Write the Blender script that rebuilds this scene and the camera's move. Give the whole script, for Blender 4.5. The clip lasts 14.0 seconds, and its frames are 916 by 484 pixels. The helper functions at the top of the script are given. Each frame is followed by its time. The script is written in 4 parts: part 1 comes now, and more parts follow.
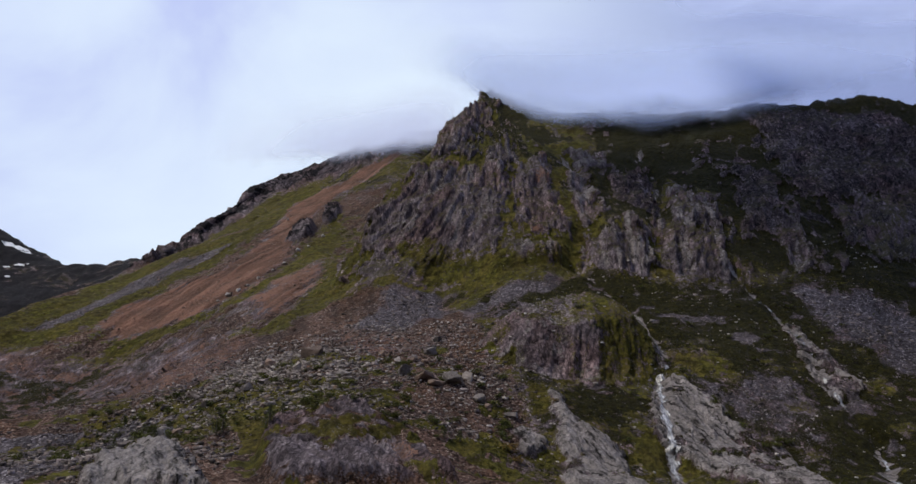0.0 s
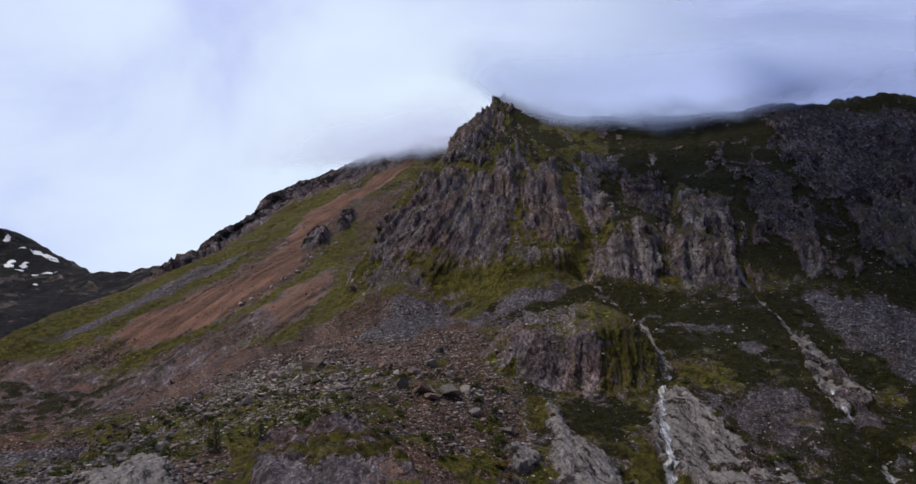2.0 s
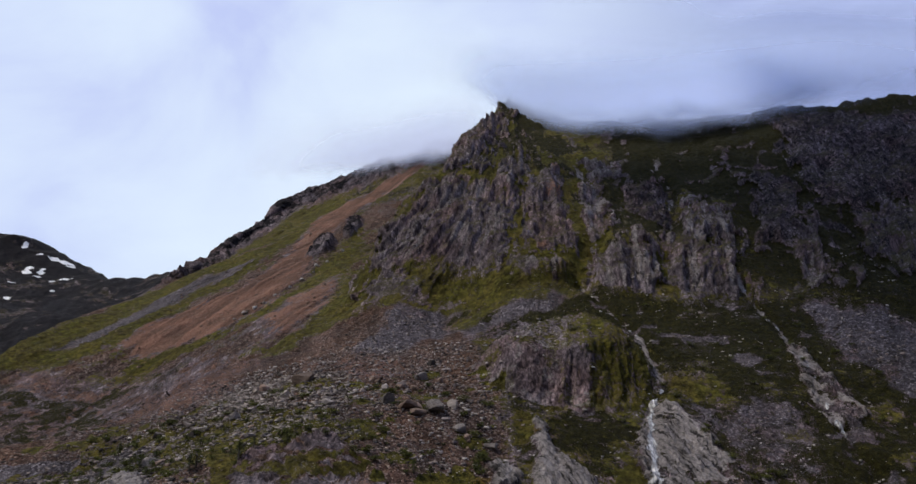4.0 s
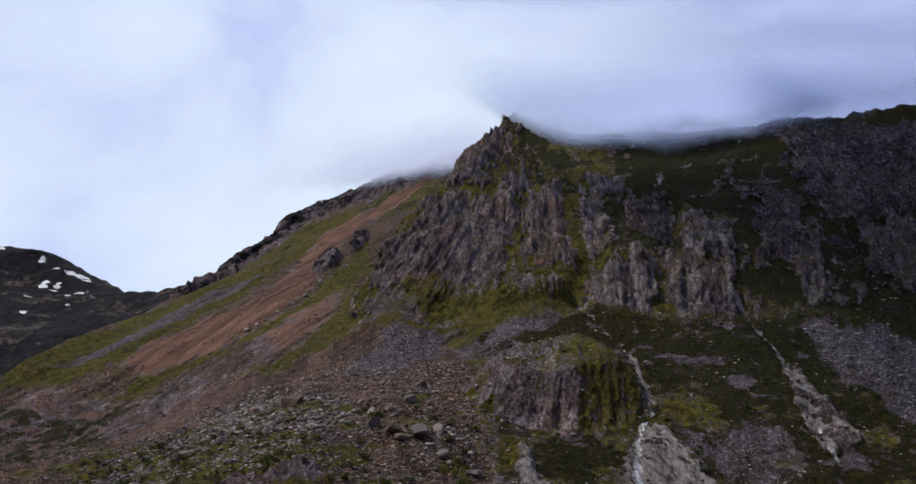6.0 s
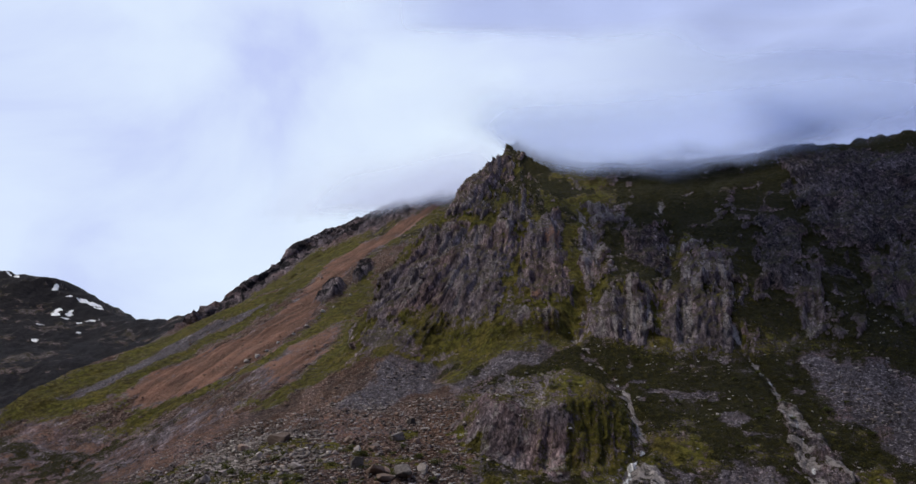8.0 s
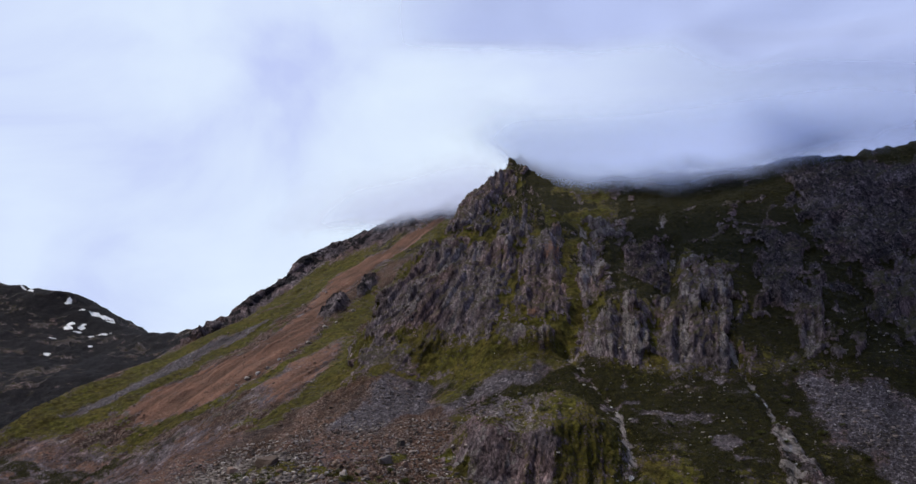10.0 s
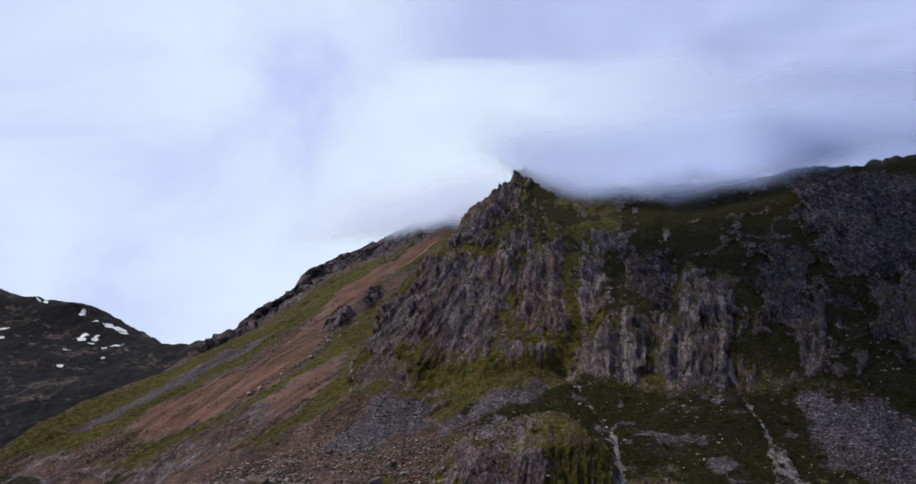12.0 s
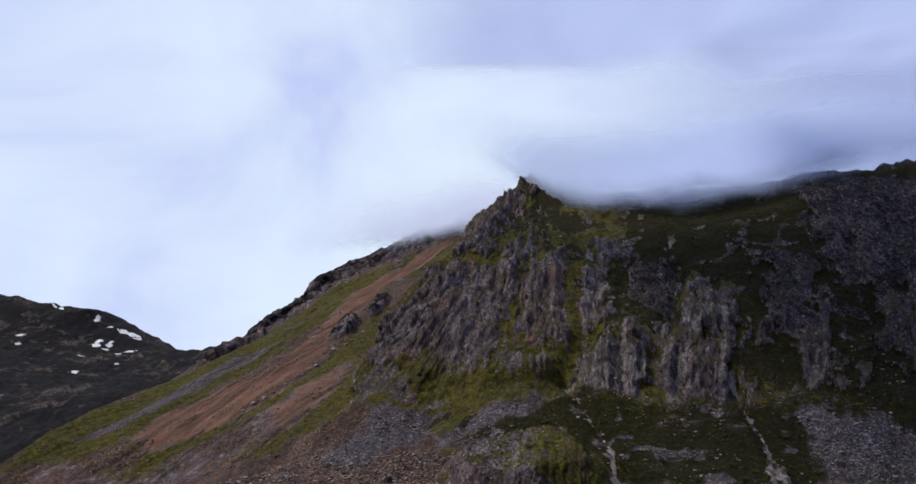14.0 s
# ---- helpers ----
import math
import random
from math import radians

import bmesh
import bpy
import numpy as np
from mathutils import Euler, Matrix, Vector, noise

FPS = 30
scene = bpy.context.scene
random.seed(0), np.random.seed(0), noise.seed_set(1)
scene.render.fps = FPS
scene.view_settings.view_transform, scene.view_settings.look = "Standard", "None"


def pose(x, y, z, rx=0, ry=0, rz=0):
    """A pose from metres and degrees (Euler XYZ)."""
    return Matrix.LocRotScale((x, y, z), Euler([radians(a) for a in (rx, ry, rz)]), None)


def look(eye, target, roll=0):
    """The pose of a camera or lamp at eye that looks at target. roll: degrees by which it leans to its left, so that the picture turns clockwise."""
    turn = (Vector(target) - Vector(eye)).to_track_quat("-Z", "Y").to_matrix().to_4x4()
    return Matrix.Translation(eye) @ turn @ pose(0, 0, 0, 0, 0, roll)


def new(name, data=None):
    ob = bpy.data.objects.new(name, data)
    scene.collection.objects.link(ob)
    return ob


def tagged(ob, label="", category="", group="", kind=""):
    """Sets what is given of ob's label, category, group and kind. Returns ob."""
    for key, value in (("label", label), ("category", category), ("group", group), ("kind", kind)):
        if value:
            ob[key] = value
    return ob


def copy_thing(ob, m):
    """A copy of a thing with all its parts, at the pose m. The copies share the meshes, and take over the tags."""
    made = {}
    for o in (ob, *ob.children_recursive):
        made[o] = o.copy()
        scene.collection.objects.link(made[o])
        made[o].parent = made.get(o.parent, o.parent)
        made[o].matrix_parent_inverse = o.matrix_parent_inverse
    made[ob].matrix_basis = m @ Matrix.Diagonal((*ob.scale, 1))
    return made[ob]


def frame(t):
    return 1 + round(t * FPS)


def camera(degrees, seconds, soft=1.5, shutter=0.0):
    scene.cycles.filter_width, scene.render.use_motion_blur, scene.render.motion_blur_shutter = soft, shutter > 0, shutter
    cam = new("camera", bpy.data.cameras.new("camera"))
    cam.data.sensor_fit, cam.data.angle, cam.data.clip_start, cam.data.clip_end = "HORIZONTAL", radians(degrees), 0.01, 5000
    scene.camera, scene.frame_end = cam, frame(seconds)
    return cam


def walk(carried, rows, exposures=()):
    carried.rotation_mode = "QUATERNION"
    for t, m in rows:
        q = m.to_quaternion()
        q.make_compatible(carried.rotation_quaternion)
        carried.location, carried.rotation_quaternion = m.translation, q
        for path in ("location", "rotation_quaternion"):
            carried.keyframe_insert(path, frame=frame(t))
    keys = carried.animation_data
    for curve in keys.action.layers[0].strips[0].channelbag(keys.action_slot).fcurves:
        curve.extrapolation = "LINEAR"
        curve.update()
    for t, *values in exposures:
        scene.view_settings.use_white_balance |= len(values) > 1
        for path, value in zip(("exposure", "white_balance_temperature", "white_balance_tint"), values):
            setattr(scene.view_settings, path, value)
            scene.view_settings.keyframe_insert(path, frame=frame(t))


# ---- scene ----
cam = camera(68.6, 14.0)
METRES, EYE, TILT, LEAN, TURN = 70.0, 20.0, 14.0, 0.0, 0.0
ROWS = [
    (0.0, 0.0, 0.0, 0.0, 0.0, 0.0, 0.0),
    (0.5, 0.0277, 0.0024, 0.0112, 0.83, 0.05, 0.29),
    (1.0, 0.0603, 0.0054, 0.024, 1.35, 0.09, 0.48),
    (1.5, 0.091, 0.0089, 0.0356, 1.68, 0.12, 0.59),
    (2.0, 0.1256, 0.0129, 0.0484, 2.04, 0.16, 0.68),
    (2.5, 0.1582, 0.0169, 0.0608, 2.38, 0.21, 0.78),
    (3.0, 0.1942, 0.0214, 0.0747, 2.75, 0.27, 0.87),
    (5.5, 0.3701, 0.0451, 0.1433, 4.51, 0.65, 1.28),
    (6.0, 0.4061, 0.0501, 0.1589, 4.86, 1.19, 1.35),
    (6.5, 0.4391, 0.0536, 0.1724, 5.16, 1.93, 1.43),
    (7.0, 0.4751, 0.058, 0.1876, 5.49, 2.64, 1.49),
    (7.5, 0.5075, 0.0623, 0.2003, 5.78, 3.03, 1.53),
    (8.0, 0.5427, 0.0686, 0.2149, 6.07, 3.26, 1.59),
    (10.5, 0.7076, 0.1006, 0.2866, 7.58, 4.34, 1.92),
    (11.0, 0.7392, 0.1068, 0.3017, 7.89, 4.55, 1.97),
    (11.5, 0.7688, 0.1131, 0.3158, 8.19, 4.71, 1.99),
    (12.0, 0.7989, 0.12, 0.3314, 8.51, 4.82, 2.05),
    (12.5, 0.8247, 0.1255, 0.3463, 8.8, 4.88, 2.11),
    (13.0, 0.8536, 0.1329, 0.3607, 9.13, 4.95, 2.17),
    (13.5, 0.8792, 0.1384, 0.3745, 9.44, 5.01, 2.23),
    (14.0, 0.907, 0.1462, 0.3902, 9.77, 5.06, 2.31),
]
walk(cam, [(t, pose(0, 0, EYE, TILT, LEAN, TURN) @ pose(METRES * x, METRES * y, METRES * z, 90 + pitch, roll, yaw)) for t, x, y, z, yaw, pitch, roll in ROWS])

# ---------------------------------------------------------------- light
world = bpy.data.worlds.new("sky")
scene.world = world
world.use_nodes = True
SUN_UP, SUN_TURN = radians(58), radians(-102)


def node(tree, kind, **values):
    n = tree.nodes.new(kind)
    for key, value in values.items():
        if key in n.inputs:
            n.inputs[key].default_value = value
    return n


def ramp(tree, source, stops, smooth=False):
    n = tree.nodes.new("ShaderNodeValToRGB")
    n.color_ramp.interpolation = "EASE" if smooth else "LINEAR"
    while len(n.color_ramp.elements) < len(stops):
        n.color_ramp.elements.new(0.5)
    for e, (at, colour) in zip(n.color_ramp.elements, stops):
        e.position = at
        e.color = (*colour, 1) if isinstance(colour, tuple) else (colour, colour, colour, 1)
    tree.links.new(source, n.inputs["Fac"])
    return n.outputs["Color"]


def mix(tree, fac, a, b, blend="MIX"):
    n = tree.nodes.new("ShaderNodeMix")
    n.data_type, n.blend_type = "RGBA", blend
    for value, socket in ((fac, n.inputs[0]), (a, n.inputs[6]), (b, n.inputs[7])):
        if isinstance(value, (int, float)):
            socket.default_value = value if socket == n.inputs[0] else (value, value, value, 1)
        elif isinstance(value, tuple):
            socket.default_value = (*value, 1)
        else:
            tree.links.new(value, socket)
    return n.outputs[2]


def calc(tree, op, a, b=0.0, clamp=False):
    n = tree.nodes.new("ShaderNodeMath")
    n.operation, n.use_clamp = op, clamp
    for value, socket in ((a, n.inputs[0]), (b, n.inputs[1])):
        if isinstance(value, (int, float)):
            socket.default_value = value
        else:
            tree.links.new(value, socket)
    return n.outputs[0]


def fuzz(tree, where, scale, detail=4.0, rough=0.55, stretch=None, warp=0.0):
    if stretch:
        m = tree.nodes.new("ShaderNodeMapping")
        m.inputs["Scale"].default_value = stretch
        tree.links.new(where, m.inputs["Vector"])
        where = m.outputs["Vector"]
    n = node(tree, "ShaderNodeTexNoise", Scale=scale, Detail=detail, Roughness=rough, Distortion=warp)
    tree.links.new(where, n.inputs["Vector"])
    return n.outputs["Fac"]


def make_sky():
    t = world.node_tree
    sky = t.nodes.new("ShaderNodeTexSky")
    sky.sky_type, sky.sun_disc, sky.sun_elevation, sky.sun_rotation = "NISHITA", False, SUN_UP, SUN_TURN
    where = t.nodes.new("ShaderNodeTexCoord").outputs["Generated"]
    big = fuzz(t, where, 2.2, 6, 0.5, (1, 1, 1.7), 0.5)
    split = t.nodes.new("ShaderNodeSeparateXYZ")
    t.links.new(where, split.inputs[0])
    open_side = ramp(t, big, [(0.34, (0.57, 0.65, 0.98)), (0.44, (0.67, 0.77, 1.02)), (0.52, (0.73, 0.84, 1.04)), (0.7, (0.81, 0.93, 1.06))])
    bank_side = ramp(t, big, [(0.30, (0.28, 0.34, 0.61)), (0.5, (0.33, 0.40, 0.70)), (0.7, (0.40, 0.47, 0.78))])
    side = ramp(t, calc(t, "ADD", split.outputs[0], calc(t, "MULTIPLY", big, 0.3)), [(0.12, 0.0), (0.62, 1.0)], True)
    veil = mix(t, side, open_side, bank_side)
    # dimmed away from the bright side ahead left, so less light reaches the land
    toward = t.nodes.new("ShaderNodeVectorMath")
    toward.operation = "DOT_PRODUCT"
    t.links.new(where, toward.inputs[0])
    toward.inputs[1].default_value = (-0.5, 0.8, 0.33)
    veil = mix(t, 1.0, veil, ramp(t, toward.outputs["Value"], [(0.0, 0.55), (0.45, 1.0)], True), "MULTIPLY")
    clear = mix(t, 1.0, sky.outputs["Color"], (0.1, 0.1, 0.1), "MULTIPLY")
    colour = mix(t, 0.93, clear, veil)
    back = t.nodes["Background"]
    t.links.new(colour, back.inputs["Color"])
    back.inputs["Strength"].default_value = 1.0


make_sky()
sun = new("sun", bpy.data.lights.new("sun", "SUN"))
sun.data.energy, sun.data.angle, sun.data.color = 2.45, radians(5), (1.0, 0.885, 0.73)
sun.matrix_world = look((-335, -71, 548), (0, 0, 0))

# ---------------------------------------------------------------- land
# [terrain
DICE = np.random.RandomState(7)
PERM = DICE.permutation(256)
PERM = np.concatenate([PERM, PERM, PERM])
HEAP = DICE.rand(256)


def speck(x, y, z):
    """Smooth lattice noise, 0 to 1."""
    xi, yi, zi = np.floor(x).astype(int), np.floor(y).astype(int), np.floor(z).astype(int)
    fx, fy, fz = x - xi, y - yi, z - zi
    fx, fy, fz = (f * f * f * (f * (f * 6 - 15) + 10) for f in (fx, fy, fz))
    xi, yi, zi = xi & 255, yi & 255, zi & 255
    out = 0
    for i, wx in ((0, 1 - fx), (1, fx)):
        a = PERM[xi + i]
        for j, wy in ((0, 1 - fy), (1, fy)):
            b = PERM[a + yi + j]
            w = wx * wy
            out = out + w * ((1 - fz) * HEAP[PERM[b + zi]] + fz * HEAP[PERM[b + zi + 1]])
    return out


def layers(x, y, z, octaves, gain=0.5):
    total, size, k = 0, 0, 1.0
    for i in range(octaves):
        total = total + k * speck(x * 2.03 ** i + 17.3 * i, y * 2.03 ** i + 5.1 * i, z * 2.03 ** i + 9.7 * i)
        size, k = size + k, k * gain
    return total / size


def ridged(x, y, z, octaves):
    total, size, k = 0, 0, 1.0
    for i in range(octaves):
        n = 1 - np.abs(2 * speck(x * 2.1 ** i + 31.3 * i, y * 2.1 ** i + 3.1 * i, z * 2.1 ** i + 7.7 * i) - 1)
        total, size, k = total + k * n, size + k, k * 0.5
    return total / size


def blocks(x, y, z, seed):
    """Cells of broken rock: a value and a tilt for each cell, and how near its edge a point lies."""
    xi, yi, zi = np.floor(x).astype(int), np.floor(y).astype(int), np.floor(z).astype(int)
    near, second = np.full(x.shape, 9.0), np.full(x.shape, 9.0)
    value, tilt = np.zeros(x.shape), np.zeros(x.shape)
    for i in (-1, 0, 1):
        for j in (-1, 0, 1):
            for k in (-1, 0, 1):
                h = PERM[PERM[PERM[(xi + i + seed) & 255] + ((yi + j) & 255)] + ((zi + k) & 255)]
                dx, dy, dz = x - xi - i - HEAP[h], y - yi - j - HEAP[PERM[h + 1]], z - zi - k - HEAP[PERM[h + 2]]
                d = np.sqrt(dx * dx + dy * dy + dz * dz)
                first = d < near
                second = np.where(first, near, np.minimum(second, d))
                near = np.where(first, d, near)
                value = np.where(first, HEAP[PERM[h + 3]], value)
                tilt = np.where(first, (HEAP[PERM[h + 4]] - 0.5) * dx + (HEAP[PERM[h + 5]] - 0.5) * dz, tilt)
    return value - 0.5, tilt, second - near


def ease(a, b, v):
    t = np.clip((v - a) / (b - a), 0, 1)
    return t * t * (3 - 2 * t)


def loft(x, y, lines):
    """A surface that runs smoothly over lines, near to far, each a row of (x, y, z) from left to right."""
    ys = np.array([np.interp(x, [p[0] for p in l], [p[1] for p in l]) for l in lines])
    zs = np.array([np.interp(x, [p[0] for p in l], [p[2] for p in l]) for l in lines])
    d = (zs[1:] - zs[:-1]) / np.maximum(ys[1:] - ys[:-1], 1.0)
    m = np.zeros_like(zs)
    same = d[1:] * d[:-1] > 0
    m[1:-1] = np.where(same, 2 * d[1:] * d[:-1] / np.where(same, d[1:] + d[:-1], 1), 0)
    m[0], m[-1] = d[0], d[-1]
    k = np.clip((y[None] > ys).sum(0) - 1, 0, len(lines) - 2)
    n = np.arange(x.size)
    y0, y1, z0, z1, m0, m1 = ys[k, n], ys[k + 1, n], zs[k, n], zs[k + 1, n], m[k, n], m[k + 1, n]
    h = np.maximum(y1 - y0, 1.0)
    t = np.clip((y - y0) / h, 0, 1)
    z = (2 * t ** 3 - 3 * t ** 2 + 1) * z0 + (t ** 3 - 2 * t ** 2 + t) * h * m0 + (3 * t ** 2 - 2 * t ** 3) * z1 + (t ** 3 - t ** 2) * h * m1
    return z + np.where(y < ys[0], (y - ys[0]) * 0.1, 0)


# The near debris, the slope above it and the great wall.
VALLEY_EDGE = [(-200, 60, -4), (0, 60, -2), (200, 60, -6)]
DEBRIS_FOOT = [(-200, 150, 2), (-64, 150, 8), (-20, 148, 8), (20, 165, 3), (70, 185, 1), (130, 190, 3), (260, 190, 5)]
DEBRIS_TOP = [(-200, 215, 6), (-114, 211, 8), (-64, 176, 13), (-26, 171, 16), (5, 188, 15), (20, 191, 12), (30, 199, 17), (70, 207, 15), (125, 215, 20), (260, 220, 20)]
BENCH = [(-200, 240, 14), (-123, 242, 20), (-66, 226, 29), (-50, 237, 38), (-17, 215, 30), (-2, 212, 27), (30, 225, 29), (68, 229, 29), (106, 247, 43), (147, 247, 43), (260, 250, 46)]
UPPER_SLOPE = [(-150, 300, 30), (-108, 303, 47), (-95, 309, 51), (-60, 280, 49), (-40, 275, 52), (0, 280, 54), (38, 270, 52), (70, 275, 58), (110, 272, 58), (163, 271, 58), (260, 268, 58)]
WALL_FOOT = [(-150, 350, 50), (-80, 335, 66), (-45, 335, 78), (-34, 335, 82), (-8, 331, 72), (20, 322, 84), (35, 326, 93), (62, 312, 82), (79, 303, 77), (100, 297, 74), (140, 297, 75), (189, 291, 75), (300, 285, 76)]
WALL_LOW = [(-63, 385, 112), (-40, 372, 114), (-10, 366, 122), (22, 372, 140), (44, 341, 109), (60, 348, 118), (78, 340, 115), (89, 326, 106), (105, 335, 112), (135, 350, 116), (186, 345, 112), (229, 360, 112), (330, 350, 112)]
WALL_MID = [(-59, 400, 134), (-34, 412, 162), (0, 395, 156), (22, 402, 166), (60, 400, 158), (97, 395, 150), (135, 390, 147), (186, 395, 153), (266, 400, 145), (340, 430, 170)]
WALL_HIGH = [(-52, 440, 166), (-13, 472, 217), (5, 515, 254), (40, 500, 240), (90, 490, 226), (154, 480, 222), (211, 486, 234), (280, 490, 243), (343, 490, 246), (450, 490, 238)]
WALL_BROW = [(-40, 470, 185), (0, 530, 262), (28, 592, 313), (65, 590, 297), (87, 580, 285), (154, 560, 275), (226, 545, 272), (278, 530, 271), (308, 522, 269), (343, 520, 275), (384, 520, 261), (450, 520, 258)]
WALL_BACK = [(-40, 700, 140), (28, 760, 180), (343, 720, 160), (450, 700, 160)]
MASSIF = [VALLEY_EDGE, DEBRIS_FOOT, DEBRIS_TOP, BENCH, UPPER_SLOPE, WALL_FOOT, WALL_LOW, WALL_MID, WALL_HIGH, WALL_BROW, WALL_BACK]
# The long red slope and the ridge above it.
SLOPE_FOOT = [(-520, 250, -30), (-320, 250, -20), (-203, 250, -10), (0, 200, 0)]
SLOPE_LOW = [(-520, 420, 20), (-400, 400, 26), (-300, 370, 44), (-250, 366, 40), (-203, 352, 26), (-134, 318, 31), (-95, 300, 38), (0, 270, 40)]
SLOPE_MID = [(-520, 470, 40), (-400, 450, 60), (-292, 424, 76), (-260, 424, 71), (-189, 439, 88), (-146, 422, 91), (-105, 390, 84), (-60, 400, 96), (0, 400, 100)]
SLOPE_HIGH = [(-520, 520, 50), (-400, 530, 75), (-300, 560, 126), (-230, 570, 156), (-149, 564, 167), (-127, 546, 162), (-60, 560, 175), (0, 560, 180)]
UNDER_RIDGE = [(-520, 560, 55), (-400, 580, 85), (-330, 620, 135), (-283, 652, 170), (-273, 685, 198), (-254, 720, 226), (-242, 760, 262), (-222, 805, 300), (-205, 825, 312), (-115, 700, 262), (-69, 780, 331), (0, 780, 332)]
RIDGE_CREST = [(-520, 570, 54), (-400, 590, 84), (-330, 630, 137), (-279, 662, 179), (-275, 692, 211), (-258, 730, 243), (-247, 770, 279), (-234, 800, 304), (-212, 840, 321), (-174, 842, 335), (-111, 842, 353), (-60, 835, 371), (-30, 825, 378), (20, 820, 385)]
RIDGE_BACK = [(-520, 760, 0), (-279, 860, 60), (-212, 1050, 160), (0, 1050, 160)]
SLOPE = [SLOPE_FOOT, SLOPE_LOW, SLOPE_MID, SLOPE_HIGH, UNDER_RIDGE, RIDGE_CREST, RIDGE_BACK]
# The farther valley side with old snow.
FAR_FOOT = [(-1400, 300, 0), (0, 300, -20)]
FAR_LOW = [(-1400, 520, 60), (-509, 600, 68), (-379, 560, 60), (0, 600, 60)]
FAR_MID = [(-1400, 750, 150), (-516, 750, 132), (-450, 750, 132), (-360, 720, 136), (0, 800, 130)]
FAR_HIGH = [(-1400, 1000, 280), (-1000, 1000, 270), (-800, 1000, 240), (-640, 960, 200), (-520, 900, 190), (-385, 860, 200), (0, 1000, 180)]
FAR_CREST = [(-1400, 1150, 420), (-1178, 1150, 398), (-1010, 1150, 372), (-920, 1150, 352), (-900, 1150, 350), (-850, 1150, 342), (-812, 1150, 322), (-755, 1150, 294), (-702, 1150, 269), (-634, 1060, 245), (-520, 1000, 236), (-444, 950, 230), (-385, 900, 225), (-200, 950, 230), (300, 1200, 200)]
FAR_BACK = [(-1400, 1900, 200), (0, 1900, 100)]
FAR = [FAR_FOOT, FAR_LOW, FAR_MID, FAR_HIGH, FAR_CREST, FAR_BACK]


def height(x, y):
    """The lie of the land, without its roughness."""
    shape = x.shape
    x, y = x.ravel(), y.ravel()
    wob = layers(x / 60, y / 60, 0 * x, 3) - 0.5
    big = loft(x, y, MASSIF)
    edge = np.interp(y, [150, 215, 260, 305, 335, 360, 385, 400, 420, 440, 470, 520, 592], [-230, -190, -128, -110, -76, -50, -50, -50, -46, -33, -15, 0, 12]) + 10 * wob
    steep = np.interp(y, [200, 330, 370, 600], [0.5, 0.7, 1.7, 1.5])
    big = big - steep * np.maximum(0, edge - x)
    big = big - np.maximum(0, x - 420) * 0.3
    # the rock dome, and the beds of the two streams
    d = np.sqrt(((x - 42) / 31) ** 2 + ((y - 251) / 23) ** 2)
    big = big + 15 * ease(1.12, 0.6, d + 0.25 * wob)
    red = loft(x, y, SLOPE) - 0.75 * np.maximum(0, -292 + 12 * wob - x)
    red = red - 5 * ease(560, 640, y) * ease(-170, -230, x)
    far = loft(x, y, FAR) - 5 * ease(820, 920, y) * ease(-900, -760, x)
    floor = -6 + 0.03 * np.maximum(0, y) + 0.22 * np.maximum(0, -y - 120) + 4 * wob + np.minimum(0.25 * np.maximum(0, np.abs(x) - 350), 200)
    floor = floor - np.maximum(0, y - 1200) * 0.05
    k = 2.5
    top = np.maximum(np.maximum(big, red), np.maximum(far, floor))
    z = top + k * np.log(sum(np.exp(np.clip((s - top) / k, -30, 0)) for s in (big, red, far, floor)))
    kind = np.argmax(np.stack([floor, big, red, far]), 0)
    return z.reshape(shape), kind.reshape(shape)
# terrain]


HUB = (30.0, -60.0)
COLS, ROWS_OUT = 1280, 840
fine = np.linspace(-52, 44, COLS)
wide = np.concatenate([fine, np.arange(47, 306, 3.0)])
angle = np.radians(np.append(wide, 308.0))
reach = np.concatenate([np.geomspace(3, 140, 60), np.linspace(141, 1300, 1300), np.geomspace(1302, 3200, 60)])
few = np.unique(np.concatenate([np.arange(0, COLS, 6), np.arange(COLS - 1, len(angle))]))
fx, fy = HUB[0] + np.sin(angle[few])[:, None] * reach, HUB[1] + np.cos(angle[few])[:, None] * reach
fz, _ = height(fx, fy)
# rows lie closest where the land rises before the valley
base_step = np.hypot(np.diff(reach)[None, :] * 0.55, np.diff(fz)) / (reach[1:] ** 0.9)
base_step = base_step * np.where(reach[1:] < 130, 0.3, 1.0)
step = base_step / base_step.sum(1, keepdims=True) * 0.22
for eye_z, part_of in ((15.0, 0.4), (48.0, 0.38)):
    rise = np.maximum(np.arctan((fz - eye_z) / reach), radians(-11))
    rise = np.maximum.accumulate(rise, 1)
    gain = np.diff(rise)
    step = step + part_of * gain / np.maximum(gain.sum(1, keepdims=True), 1e-6)
run = np.concatenate([np.zeros((len(few), 1)), np.cumsum(step, 1)], 1)
for _ in range(3):
    run[1:-1] = (run[:-2] + run[1:-1] * 2 + run[2:]) / 4
rf = np.stack([np.interp(np.linspace(0, u[-1], ROWS_OUT), u, reach) for u in run])
at = np.searchsorted(few, np.arange(len(angle)), side="right") - 1
at = np.minimum(at, len(few) - 2)
part_way = ((np.arange(len(angle)) - few[at]) / (few[at + 1] - few[at]))[:, None]
rr = rf[at] * (1 - part_way) + rf[at + 1] * part_way
rr = np.concatenate([rr, rr[:1]])
angle = np.append(angle, angle[0] + 2 * math.pi)[:, None]
